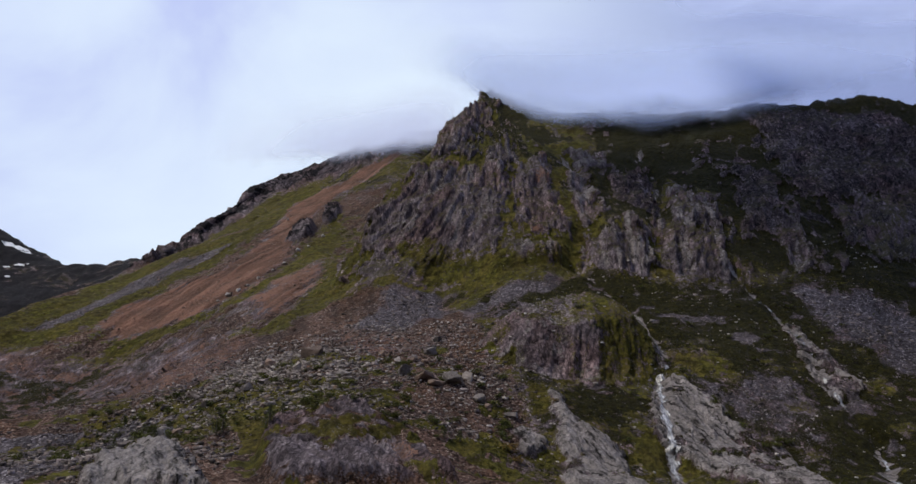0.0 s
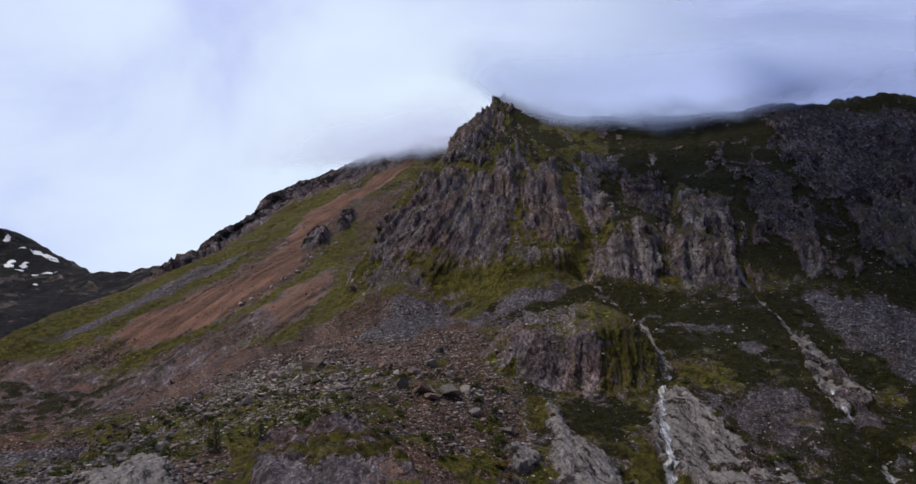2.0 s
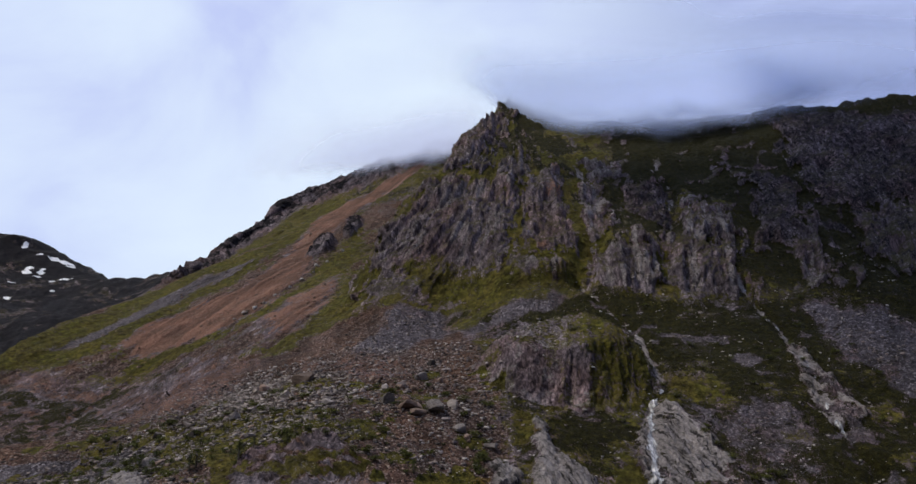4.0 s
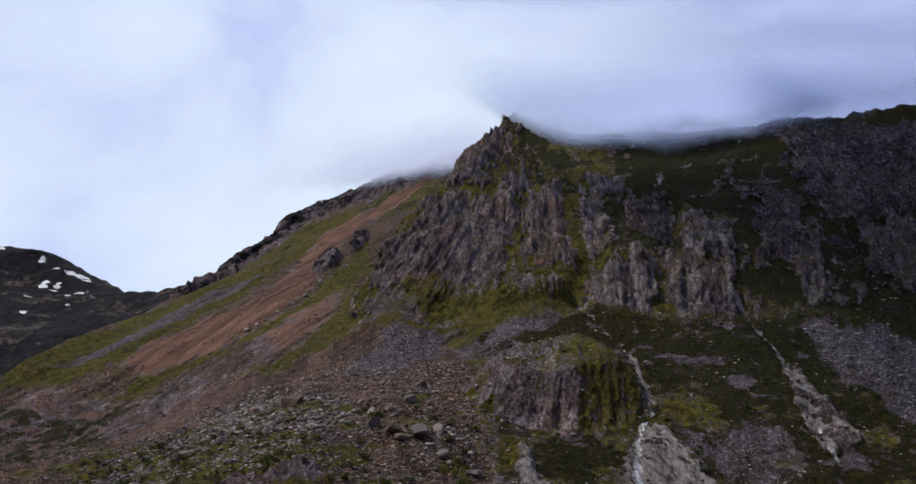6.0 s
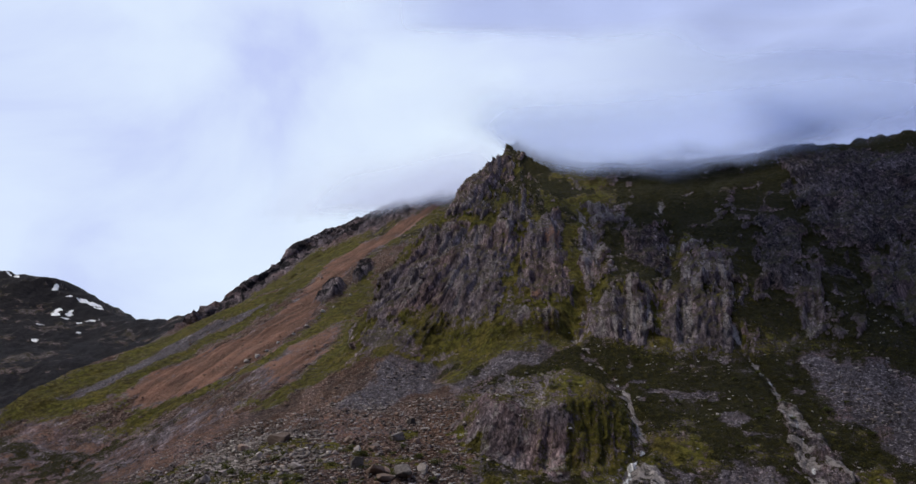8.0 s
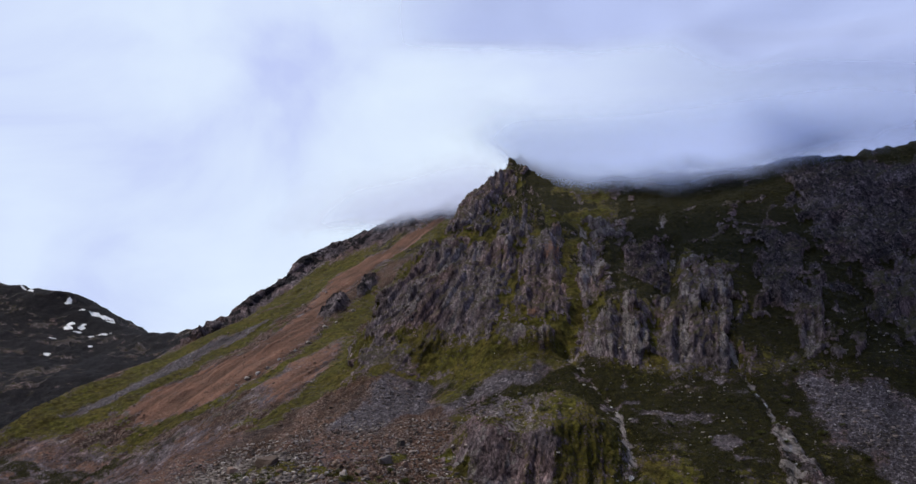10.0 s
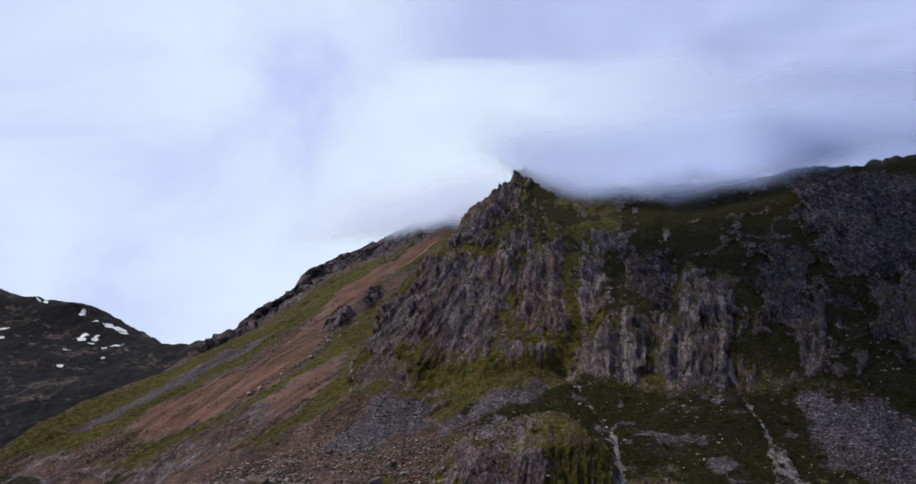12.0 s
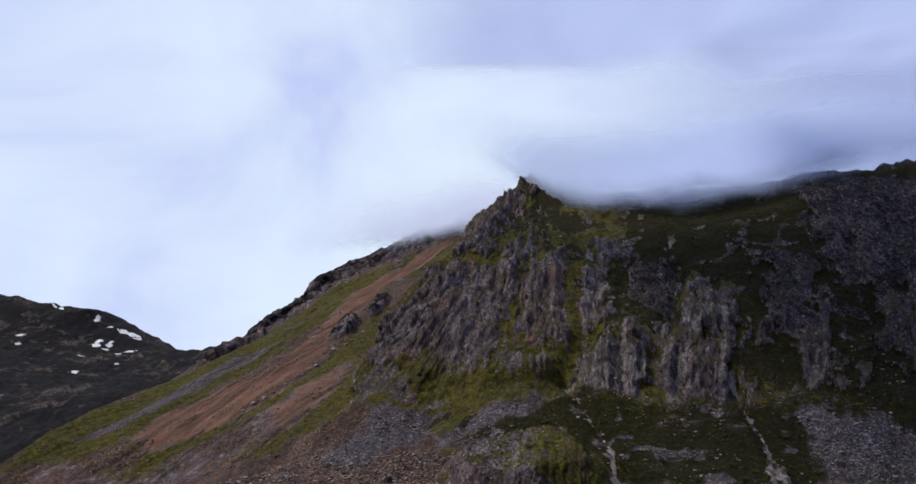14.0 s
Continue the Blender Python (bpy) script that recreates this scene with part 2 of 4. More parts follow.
gx, gy = HUB[0] + np.sin(angle) * rr, HUB[1] + np.cos(angle) * rr
gz, sort = height(gx, gy)


def sheet_mesh(name, grid, chosen, fields, smooth=True):
    """A mesh of the grid's quads that are chosen, with named values on its points."""
    n, m = grid.shape[:2]
    index = np.arange(n * m).reshape(n, m)
    quads = np.stack([index[:-1, :-1], index[:-1, 1:], index[1:, 1:], index[1:, :-1]], -1)[chosen]
    quads = quads[:, ::-1]
    used, flat = np.unique(quads.ravel(), return_inverse=True)
    mesh = bpy.data.meshes.new(name)
    mesh.vertices.add(len(used))
    mesh.vertices.foreach_set("co", grid.reshape(-1, 3)[used].astype(np.float32).ravel())
    mesh.loops.add(flat.size)
    mesh.loops.foreach_set("vertex_index", flat.astype(np.int32).ravel())
    mesh.polygons.add(len(quads))
    mesh.polygons.foreach_set("loop_start", np.arange(0, flat.size, 4, dtype=np.int32))
    mesh.update(calc_edges=True)
    mesh.polygons.foreach_set("use_smooth", np.full(len(quads), smooth))
    for key, value in fields.items():
        layer = mesh.attributes.new(key, "FLOAT", "POINT")
        layer.data.foreach_set("value", value.reshape(-1)[used].astype(np.float32))
    mesh.validate()
    return mesh


def normals(p):
    a = np.empty_like(p)
    a[1:-1], a[0], a[-1] = p[2:] - p[:-2], p[1] - p[0], p[-1] - p[-2]
    b = np.empty_like(p)
    b[:, 1:-1], b[:, 0], b[:, -1] = p[:, 2:] - p[:, :-2], p[:, 1] - p[:, 0], p[:, -1] - p[:, -2]
    n = np.cross(a, b)
    n *= np.where(n[..., 2:] < 0, -1, 1)
    return n / np.maximum(np.linalg.norm(n, axis=-1, keepdims=True), 1e-9)


def depth_in(outline, x, y):
    """How far inside an outline (x, y) lies, in metres; minus: outside."""
    out = np.full(x.shape, -60.0)
    px, py = np.array(outline, float).T
    near = (x > px.min() - 25) & (x < px.max() + 25) & (y > py.min() - 25) & (y < py.max() + 25)
    qx, qy = x[near], y[near]
    best, odd = np.full(qx.shape, 1e9), np.zeros(qx.shape, bool)
    for x0, y0, x1, y1 in zip(px, py, np.roll(px, -1), np.roll(py, -1)):
        dx, dy = x1 - x0, y1 - y0
        t = np.clip(((qx - x0) * dx + (qy - y0) * dy) / max(dx * dx + dy * dy, 1e-6), 0, 1)
        best = np.minimum(best, np.hypot(qx - x0 - t * dx, qy - y0 - t * dy))
        if y0 != y1:
            odd ^= ((y0 > qy) != (y1 > qy)) & (qx < x0 + (qy - y0) * dx / dy)
    out[near] = np.where(odd, best, -best)
    return out


def off_line(line, x, y):
    """How far (x, y) lies from a line of points."""
    best = np.full(x.shape, 99.0)
    px, py = np.array(line, float).T
    near = (x > px.min() - 30) & (x < px.max() + 30) & (y > py.min() - 30) & (y < py.max() + 30)
    qx, qy, b = x[near], y[near], best[near]
    for x0, y0, x1, y1 in zip(px, py, px[1:], py[1:]):
        dx, dy = x1 - x0, y1 - y0
        t = np.clip(((qx - x0) * dx + (qy - y0) * dy) / max(dx * dx + dy * dy, 1e-6), 0, 1)
        b = np.minimum(b, np.hypot(qx - x0 - t * dx, qy - y0 - t * dy))
    best[near] = b
    return best


# Where each kind of cover lies, as seen from above.
RED_STREAK = [(-52, 802), (-90, 764), (-123, 726), (-152, 706), (-170, 675), (-169, 620), (-164, 576), (-166, 521), (-174, 488), (-190, 475), (-205, 456), (-221, 434), (-220, 418), (-205, 404), (-170, 407), (-152, 408), (-137, 416), (-129, 442), (-128, 488), (-134, 534), (-139, 586), (-131, 645), (-112, 682), (-84, 730), (-52, 790)]
RED_PATCH = [(-116, 424), (-103, 439), (-99, 466), (-90, 420), (-92, 385), (-97, 361), (-112, 372), (-122, 398)]
RED_TOE = [(-262, 385), (-230, 376), (-200, 374), (-181, 366), (-160, 366), (-146, 364), (-121, 350), (-85, 300), (-84, 269), (-91, 242), (-104, 234), (-135, 245), (-205, 330), (-250, 345)]
RED_EARTH = [(-58, 276), (-24, 264), (-12, 246), (-22, 221), (-40, 247), (-66, 267)]
GREY_STRIP = [(-266, 415), (-254, 437), (-247, 464), (-240, 501), (-229, 525), (-215, 546), (-197, 564), (-204, 535), (-218, 506), (-228, 477), (-238, 451), (-248, 430)]
GREY_BAND = [(-168, 376), (-158, 388), (-136, 394), (-129, 408), (-114, 427), (-110, 390), (-100, 356), (-121, 354), (-145, 356)]
GREY_FAN = [(-38, 303), (-24, 331), (-12, 342), (2, 333), (-4, 322), (-16, 293), (-30, 277), (-40, 277)]
GREY_TONGUE = [(21, 309), (41, 315), (50, 312), (42, 303), (25, 299), (9, 298)]
GREY_HOLLOW = [(150, 288), (163, 286), (184, 272), (215, 262), (215, 228), (170, 228), (157, 234), (150, 244), (142, 250), (144, 268)]
GREY_SPOT = [(107, 291), (111, 280), (110, 260), (99, 238), (97, 250), (95, 262)]
GREY_LOW = [(89, 222), (104, 231), (110, 220), (103, 208), (91, 210)]
GRASS_UPPER = [(-144, 703), (-174, 640), (-207, 612), (-243, 590), (-272, 560), (-290, 470), (-300, 400), (-275, 382), (-253, 391), (-239, 411), (-217, 424), (-215, 450), (-205, 480), (-187, 519), (-180, 581), (-157, 634), (-131, 672)]
GRASS_TOP = [(-150, 690), (-160, 740), (-205, 790), (-240, 735), (-262, 660), (-274, 600), (-243, 590), (-207, 612), (-174, 640)]
GRASS_MID = [(-205, 402), (-193, 412), (-169, 405), (-151, 406), (-136, 414), (-129, 430), (-116, 424), (-129, 405), (-139, 396), (-165, 391), (-190, 380)]
GRASS_EDGE = [(-118, 357), (-107, 353), (-95, 361), (-92, 385), (-91, 417), (-92, 454), (-78, 440), (-62, 395), (-55, 349), (-66, 336), (-78, 326), (-83, 310), (-98, 308)]
GRASS_STRIP = [(-128, 430), (-122, 473), (-123, 512), (-117, 550), (-119, 604), (-100, 575), (-94, 500), (-97, 470), (-103, 439), (-114, 425)]
GRASS_LEDGE = [(-27, 358), (-11, 355), (-4, 350), (20, 337), (25, 326), (47, 319), (55, 325), (57, 312), (51, 307), (44, 317), (26, 313), (18, 309), (4, 313), (-1, 335), (-20, 345)]
GRASS_TOE = [(-204, 377), (-176, 370), (-169, 381), (-179, 383), (-193, 388), (-220, 380)]
GRASS_NEAR = [(-18, 191), (-28, 206), (-47, 212), (-66, 216), (-88, 230), (-104, 232), (-131, 244), (-121, 226), (-92, 205), (-73, 190), (-54, 174), (-45, 160), (-45, 180), (-28, 186)]
SLAB_FALL = [(68, 232), (75, 230), (79, 223), (81, 210), (83, 204), (86, 200), (90, 194), (92, 184), (86, 164), (70, 174), (64, 190), (60, 196), (56, 201), (60, 213)]
SLAB_MID = [(29, 216), (32, 210), (33, 201), (38, 195), (42, 191), (44, 185), (42, 160), (24, 155), (26, 180), (27, 192), (26, 201)]
SLAB_SMALL = [(14, 190), (20, 195), (23, 190), (23, 182), (18, 180), (15, 181)]
SLAB_GULLY = [(127, 262), (129, 253), (130, 243), (133, 234), (134, 225), (122, 220), (119, 228), (120, 238)]
SLAB_NEAR = [(-72, 128), (-78, 155), (-82, 180), (-62, 158), (-46, 130)]
KNOLL_NEAR = [(-47, 180), (-28, 185), (-20, 177), (-8, 163), (0, 140), (-31, 130), (-44, 155)]
STONE_FIELD = [(-87, 235), (-85, 257), (-75, 270), (-56, 254), (-38, 241), (-23, 218), (-14, 199), (-23, 190), (-38, 202), (-50, 196), (-67, 207)]
STREAM_A = [(57, 321), (62, 310), (69, 287), (73, 278), (74, 264), (75, 249), (74, 240), (68, 232), (64, 217), (61, 205), (60, 196), (54, 171)]
STREAM_B = [(127, 318), (129, 290), (129, 265), (126, 247), (122, 231), (122, 220), (121, 210), (123, 204), (120, 198), (108, 173)]

# Bare crags of the wall as seen from the valley (x, z): outline, how far they stand out, which tone they are given.
MAIN_WALL = [(-56, 104), (-50, 138), (-42, 150), (-26, 176), (-1, 172), (18, 172), (30, 167), (30, 135), (25, 114), (22, 97), (3, 94), (-10, 96), (-31, 104)]
LEFT_EDGE = [(-26, 172), (-15, 207), (-8, 239), (6, 262), (26, 282), (22, 251), (10, 212), (-4, 205), (-15, 182)]
RUST_BUTTRESS = [(38, 178), (56, 182), (60, 150), (57, 116), (51, 104), (37, 109), (34, 117), (32, 140)]
LOW_CRAG = [(20, 106), (30, 112), (38, 99), (51, 99), (51, 86), (22, 87)]
STREAM_BUTTRESS = [(60, 92), (67, 108), (80, 107), (92, 122), (97, 110), (88, 76), (68, 76), (59, 81)]
PALE_HEAD = [(118, 128), (134, 152), (143, 140), (146, 123), (137, 107), (124, 110), (115, 116)]
THIN_PILLAR = [(180, 138), (193, 140), (180, 108), (163, 84), (156, 86), (168, 110)]
DULL_CRAG = [(166, 143), (184, 171), (204, 165), (174, 113), (154, 114)]
RIGHT_CRAG = [(208, 118), (230, 142), (268, 155), (300, 150), (230, 80), (194, 84)]
UPPER_RIGHT = [(232, 246), (273, 253), (330, 240), (350, 190), (300, 150), (262, 150), (221, 139), (206, 150), (215, 190)]
BROWN_FOOT = [(-56, 78), (-46, 97), (-22, 97), (-20, 80), (-34, 72)]
SHADED_FOOT = [(94, 100), (105, 118), (123, 115), (131, 97), (118, 74), (98, 74)]
CREST_RIB = [(19, 160), (24, 195), (36, 222), (42, 204), (32, 166)]
GULLY_STONES = [(73, 168), (84, 175), (80, 128), (71, 118), (69, 134)]
DARK_BAND = [(98, 168), (122, 173), (115, 132), (94, 132)]
HIGH_KNOB = [(84, 200), (98, 196), (102, 182), (88, 184)]
EDGE_KNOB = [(-2, 186), (8, 200), (14, 184), (4, 176)]
CRAGS = [
    (MAIN_WALL, 1.5, "wall"), (LEFT_EDGE, 3.5, "wall"), (RUST_BUTTRESS, 3.5, "rust"), (LOW_CRAG, 3.0, "pale"),
    (STREAM_BUTTRESS, 3.5, "pale"), (PALE_HEAD, 3.5, "pale"), (THIN_PILLAR, 2.0, "wall"), (DULL_CRAG, 2.0, "dark"),
    (RIGHT_CRAG, 3.0, "wall"), (UPPER_RIGHT, 3.0, "dark"), (BROWN_FOOT, 1.5, "rust"), (SHADED_FOOT, 1.5, "wall"),
    (CREST_RIB, 4.0, "wall"), (GULLY_STONES, 3.0, "pale"), (DARK_BAND, 3.0, "dark"), (HIGH_KNOB, 3.0, "wall"),
    (EDGE_KNOB, 3.0, "wall"),
]
# Grassy runnels that part the crags, with a thread of pale stones in them (x, z).
RUNNELS = [
    [(52, 262), (60, 239), (73, 207), (80, 173), (75, 134), (67, 115), (61, 100), (56, 87)],
    [(139, 225), (131, 203), (127, 167), (116, 134), (108, 120), (100, 100)],
]

wob = layers(gx / 18, gy / 18, gz / 18, 3) - 0.5
foot = np.interp(gx, [p[0] for p in WALL_FOOT], [p[1] for p in WALL_FOOT])
cliff = ease(-6, 10, gy - foot + 14 * wob) * (sort == 1)
crest = np.interp(gx, [p[0] for p in RIDGE_CREST], [p[1] for p in RIDGE_CREST])
crag_depth = np.interp(gx, [-215, -170, -110, -60], [85, 75, 85, 50])
crag = ease(-20, 20, gy - crest + crag_depth + 50 * wob) * ease(-30, -60, gx + 20 * wob) * ease(-400, -300, gx) * (sort == 2)
ledge_out = ease(1.25, 0.75, np.hypot((gx + 133) / 13, (gy - 553) / 20) + 0.8 * wob) + ease(1.25, 0.75, np.hypot((gx + 117) / 8, (gy - 600) / 22) + 0.8 * wob)
crag = np.maximum(crag, np.clip(ledge_out, 0, 1) * (sort == 2))
flank = np.clip((normals(np.stack([gx, gy, gz], -1))[..., 2] < 0.66) * (sort == 1) * 1.0, 0, 1)
dome = ease(1.14, 1.02, np.sqrt(((gx - 42) / 31) ** 2 + ((gy - 251) / 23) ** 2) + 0.25 * wob) * (sort == 1)

# ---- which way the ground falls
bowl = ease(20, 90, gx)
lean = gx - (0.3 + 0.4 * ease(25, -35, gx)) * (gz - 90) * ease(60, -5, gx)
lean = lean * (1 - bowl) + (30 + (gx - 30) * 380 / np.maximum(gy, 60)) * bowl
across, along = 0.94 * gx - 0.34 * gy, 0.34 * gx + 0.94 * gy
fan_x = (gx - 20) * 250 / np.maximum(gy, 60)
streak = np.where(sort == 2, layers(across / 5, along / 70, 0 * gx, 4, 0.6), layers(fan_x / 5, gy / 45, 0 * gx, 4, 0.6))
wob2 = layers(gx / 4, gy / 4, gz / 4, 3, 0.6) - 0.5

slabs = np.zeros_like(gx)
for outline in (SLAB_FALL, SLAB_MID, SLAB_SMALL, SLAB_GULLY, SLAB_NEAR):
    slabs = np.maximum(slabs, ease(-1.5, 1.5, depth_in(outline, gx, gy) + 6 * wob + 5 * wob2))
knoll = ease(-2, 2, depth_in(KNOLL_NEAR, gx, gy) + 8 * wob)

# ---- roughness of the rock
base = np.stack([gx, gy, gz], -1)
ups = (gy * 0.5 + gz) / 3.2
rock = np.clip(np.maximum(cliff, np.maximum(np.maximum(crag, dome), flank * 0.8)), 0, 1)
out = np.zeros_like(gx)
fringe = layers(lean / 5, ups / 9, gy / 40, 4, 0.6)
crags, tones = np.zeros_like(gx), {key: np.zeros_like(gx) for key in ("wall", "rust", "pale", "dark")}
for outline, proud, tone in CRAGS:
    d = depth_in(outline, gx, gz) + 20 * wob + 9 * wob2 + 14 * (fringe - 0.5)
    inner = ease(-2.5, 2.5, d) * cliff
    crags = np.maximum(crags, inner)
    tones[tone] = np.maximum(tones[tone], inner)
    out = np.maximum(out, proud * ease(-9, 12, d) * cliff)
runnel = np.minimum(*(off_line(line, gx + 5 * wob, gz) for line in RUNNELS))
folds = ridged(lean / 34, ups / 26, gy / 90, 2)
fine_ribs = ridged(lean / 4.2 + 3, ups / 8, gy / 22, 3)
ribs = ridged(lean / 9.5 + 9, ups / 11, gy / 50, 3)
sparse = ease(0.74, 0.88, ridged(lean / 15 + 5, ups / 10, gy / 40, 3) + 0.25 * wob2) * ease(7, 16, runnel)
sparse *= 0.9 - 0.3 * ease(110, 150, gx) * ease(170, 200, gz)
craggy = np.clip(np.maximum(crags, sparse * 0.8) * cliff, 0, 1)
craggy = np.maximum(craggy, np.maximum(np.maximum(crag, 0.45 * dome), flank * 0.7 * (1 - cliff)))
push = 11.0 * (folds - 0.6) + 7.0 * (ribs - 0.55) * (0.3 + 0.7 * craggy)
push += (0.3 + 0.7 * craggy) * (3.2 * (fine_ribs - 0.5) + 1.3 * (ridged(lean / 1.9 + 1, ups / 5, gy / 10, 2) - 0.6))
push += 2.2 * (speck(gx / 22, gy / 30, gz / 9) - 0.5) + 0.8 * (layers(gx / 3.2, gy / 4, gz / 3.0, 2) - 0.5)
push *= rock * (0.5 + 0.5 * craggy) * (1 - 0.35 * dome - 0.4 * dome * ease(44, 56, gx))
push -= 4.0 * ease(9, 1, runnel) * cliff * ease(215, 185, gz)
push += crag * (3 + 5 * (ridged((gx + 0.3 * gy) / 15, ups / 14, gy / 40, 3) - 0.5))
hard = np.maximum(rock, np.maximum(slabs, knoll)) > 0.03
hx, hy, hz, hl = gx[hard], gy[hard], gz[hard], lean[hard]
chip = np.zeros(hx.shape)
for size, amount, seed in ((7.0, 1.4, 3), (3.2, 0.9, 40), (1.6, 0.35, 90)):
    warp = 0.8 * layers(hx / size, hy / size, hz / size, 2)
    value, tilt, rim = blocks(hl / size + warp, hy / size / 1.3 + warp, hz / size / 4.2, seed)
    chip += amount * (0.6 * value + 1.8 * tilt - 0.35 * ease(0.14, 0.0, rim))
grain_of = np.maximum(craggy * rock, np.maximum(0.25 * slabs, 0.3 * knoll))
push[hard] += chip * (grain_of * (1 - 0.55 * ease(140, 220, gx)))[hard]
brow = np.interp(gx, [p[0] for p in WALL_BROW], [p[1] for p in WALL_BROW])
push *= 1 - 0.6 * (sort == 1) * ease(-18, -2, gy - brow)
push += cliff * (1 - craggy) * (1.5 * wob2 + 1.2 * (layers(lean / 6, ups / 8, gy / 20, 2) - 0.5))
# slabs: long cracks down the fall of the rock
crack = ridged((gx + 0.55 * gy) / 7, (gy - 0.2 * gx) / 26, gz / 26, 2)
push += slabs * (2.0 + 2.2 * (crack - 0.5) + 1.1 * (ridged((gx + 0.55 * gy) / 2.4, (gy - 0.2 * gx) / 14, gz / 14, 2) - 0.5))
push += knoll * (2.8 + 3.6 * (ridged((gx + 0.5 * gy) / 15, (gy - 0.5 * gx) / 30, gz / 20, 4) - 0.5) + 2.4 * (ridged((gx + 0.6 * gy) / 3.5, (gy - 0.5 * gx) / 14, gz / 9, 3) - 0.5))
# loose and grown ground
soft = 1 - rock
push += soft * (3.2 * (layers(gx / 26, gy / 26, gz / 26, 2) - 0.5) + 1.5 * (layers(gx / 5.5, gy / 5.5, gz / 5.5, 3) - 0.5))
push += soft * (1.0 + 1.6 * (sort == 2)) * (streak - 0.5)
farness = (sort == 3) | (gy > 900)
push += farness * (15 * (ridged(gx / 130, gy / 150, gz / 90, 4) - 0.5) + 9 * (ridged((gx + 0.4 * gy) / 34, gy / 160, gz / 60, 3) - 0.5) + 7 * (layers(gx / 24, gy / 24, gz / 24, 2) - 0.5)) * 0.8
bed = np.minimum(off_line(STREAM_A, gx + 3 * wob, gy), off_line(STREAM_B, gx + 3 * wob, gy))
push -= 1.6 * ease(4, 0.5, bed)
push *= ease(20, 90, np.hypot(gx - 30, gy + 10))
# calmer at the foot of the wall and where two slopes meet
push *= 1 - 0.8 * cliff * ease(40, 8, gy - foot) * ease(45, 15, gx)
side = (sort == 1) * 1.0
for axis in (0, 1):
    side = sum(np.roll(side, k, axis) for k in range(-4, 5)) / 9
push *= 1 - 0.75 * ease(0.5, 0.1, np.abs(side - 0.5))
nrm = normals(base)
pts = base + nrm * push[..., None]
pts[..., 1] -= out
pts[..., 2] += 0.25 * out
# the jagged brow of the wall
brow_near = (sort == 1) * ease(-22, -4, gy - brow) * ease(30, 8, gy - brow)
pts[..., 2] += brow_near * ease(190, 260, gx) * (9 * (ridged(gx / 24, gy / 60, 0 * gx, 3) - 0.55) + 5 * (ridged(gx / 7 + 3, gy / 30, 0 * gx, 2) - 0.5))
top = (sort == 1) * ease(-60, -14, gy - brow) * ease(40, 10, gy - brow) * ease(-30, 10, gx) * ease(75, 45, gx)
pts[..., 2] += top * (5 * (ridged(gx / 8 + 2, gy / 26, 0 * gx, 3) - 0.6) + 3.5 * np.exp(-((gx - 32 - 5 * wob) / 2.2) ** 2))
nrm = normals(pts)

# ---- what covers it
cover = {key: np.zeros_like(gx) for key in ("grass", "red", "grey", "pale", "debris", "heath_shade", "slate_shade")}


def lay(key, mask):
    for other in cover:
        cover[other] *= 1 - mask
    if key:
        cover[key] += mask


def patch(key, outlines, soft_edge=8.0, ragged=16.0, much=1.0):
    for outline in outlines:
        lay(key, much * ease(-soft_edge, soft_edge, depth_in(outline, gx, gy) + ragged * wob + 7 * wob2 + 16 * (streak - 0.5)))


patchy = layers(gx / 9, gy / 9, gz / 9, 4, 0.6)
strips = fringe
patchy = patchy + (strips - patchy) * np.clip(cliff + (sort == 2) * 0.0, 0, 1)
broad = layers(gx / 45 + 4, gy / 45, gz / 45, 3)
lay("debris", np.ones_like(gx))
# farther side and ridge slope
# cloud shade on the far side is put into this near-black rock tint
lay("slate_shade", (sort == 3) * 1.0)
lay("heath_shade", (sort == 3) * ease(0.54, 0.64, 0.5 * broad + 0.5 * patchy) * 0.5)
lay("grass", (sort == 2) * ease(640, 690, gy + 40 * wob) * ease(-200, -160, gx) * 0.9)
lay("heath_shade", (sort == 2) * ease(640, 690, gy + 40 * wob) * ease(-180, -150, gx) * ease(0.42, 0.56, patchy) * 0.8)
lay("grass", (sort == 2) * ease(0.5, 0.62, patchy * 0.6 + broad * 0.4) * 0.8)
# slope under the wall: grown over
grown = (sort == 1) * ease(10, 22, gx + 16 * wob + np.interp(gy, [150, 190, 230, 300, 340], [6, -2, -2, 10, 60]))
lay("grass", grown)
# thicker towards the right, where its dark colour stands in for cloud shade
lay("heath_shade", grown * ease(0.36, 0.58, 0.5 * broad + 0.5 * patchy + 0.0012 * (gx - 20)) * 0.9)
lay("grey", grown * ease(0.6, 0.75, patchy) * 0.5 * (1 - cliff))
patch("grey", [GREY_STRIP, GREY_FAN, GREY_TONGUE, GREY_HOLLOW], 7, 18, 0.85)
patch("grey", [GREY_BAND], 10, 24, 0.25)
patch("debris", [GREY_BAND], 10, 40, 0.35)
patch("grey", [GREY_SPOT, GREY_LOW], 16, 50, 0.36)
patch("grass", [GRASS_TOP], 8, 40, 0.75)
patch("grass", [GRASS_UPPER, GRASS_MID, GRASS_EDGE, GRASS_STRIP, GRASS_TOE], 8, 22, 0.85)
patch("grey", [GREY_STRIP], 7, 12, 0.8)
patch("red", [RED_STREAK], 5, 10, 0.95)
patch("red", [RED_PATCH], 10, 18, 0.75)
patch("red", [RED_TOE], 14, 26, 0.6)
patch("debris", [RED_TOE], 10, 40, 0.3)
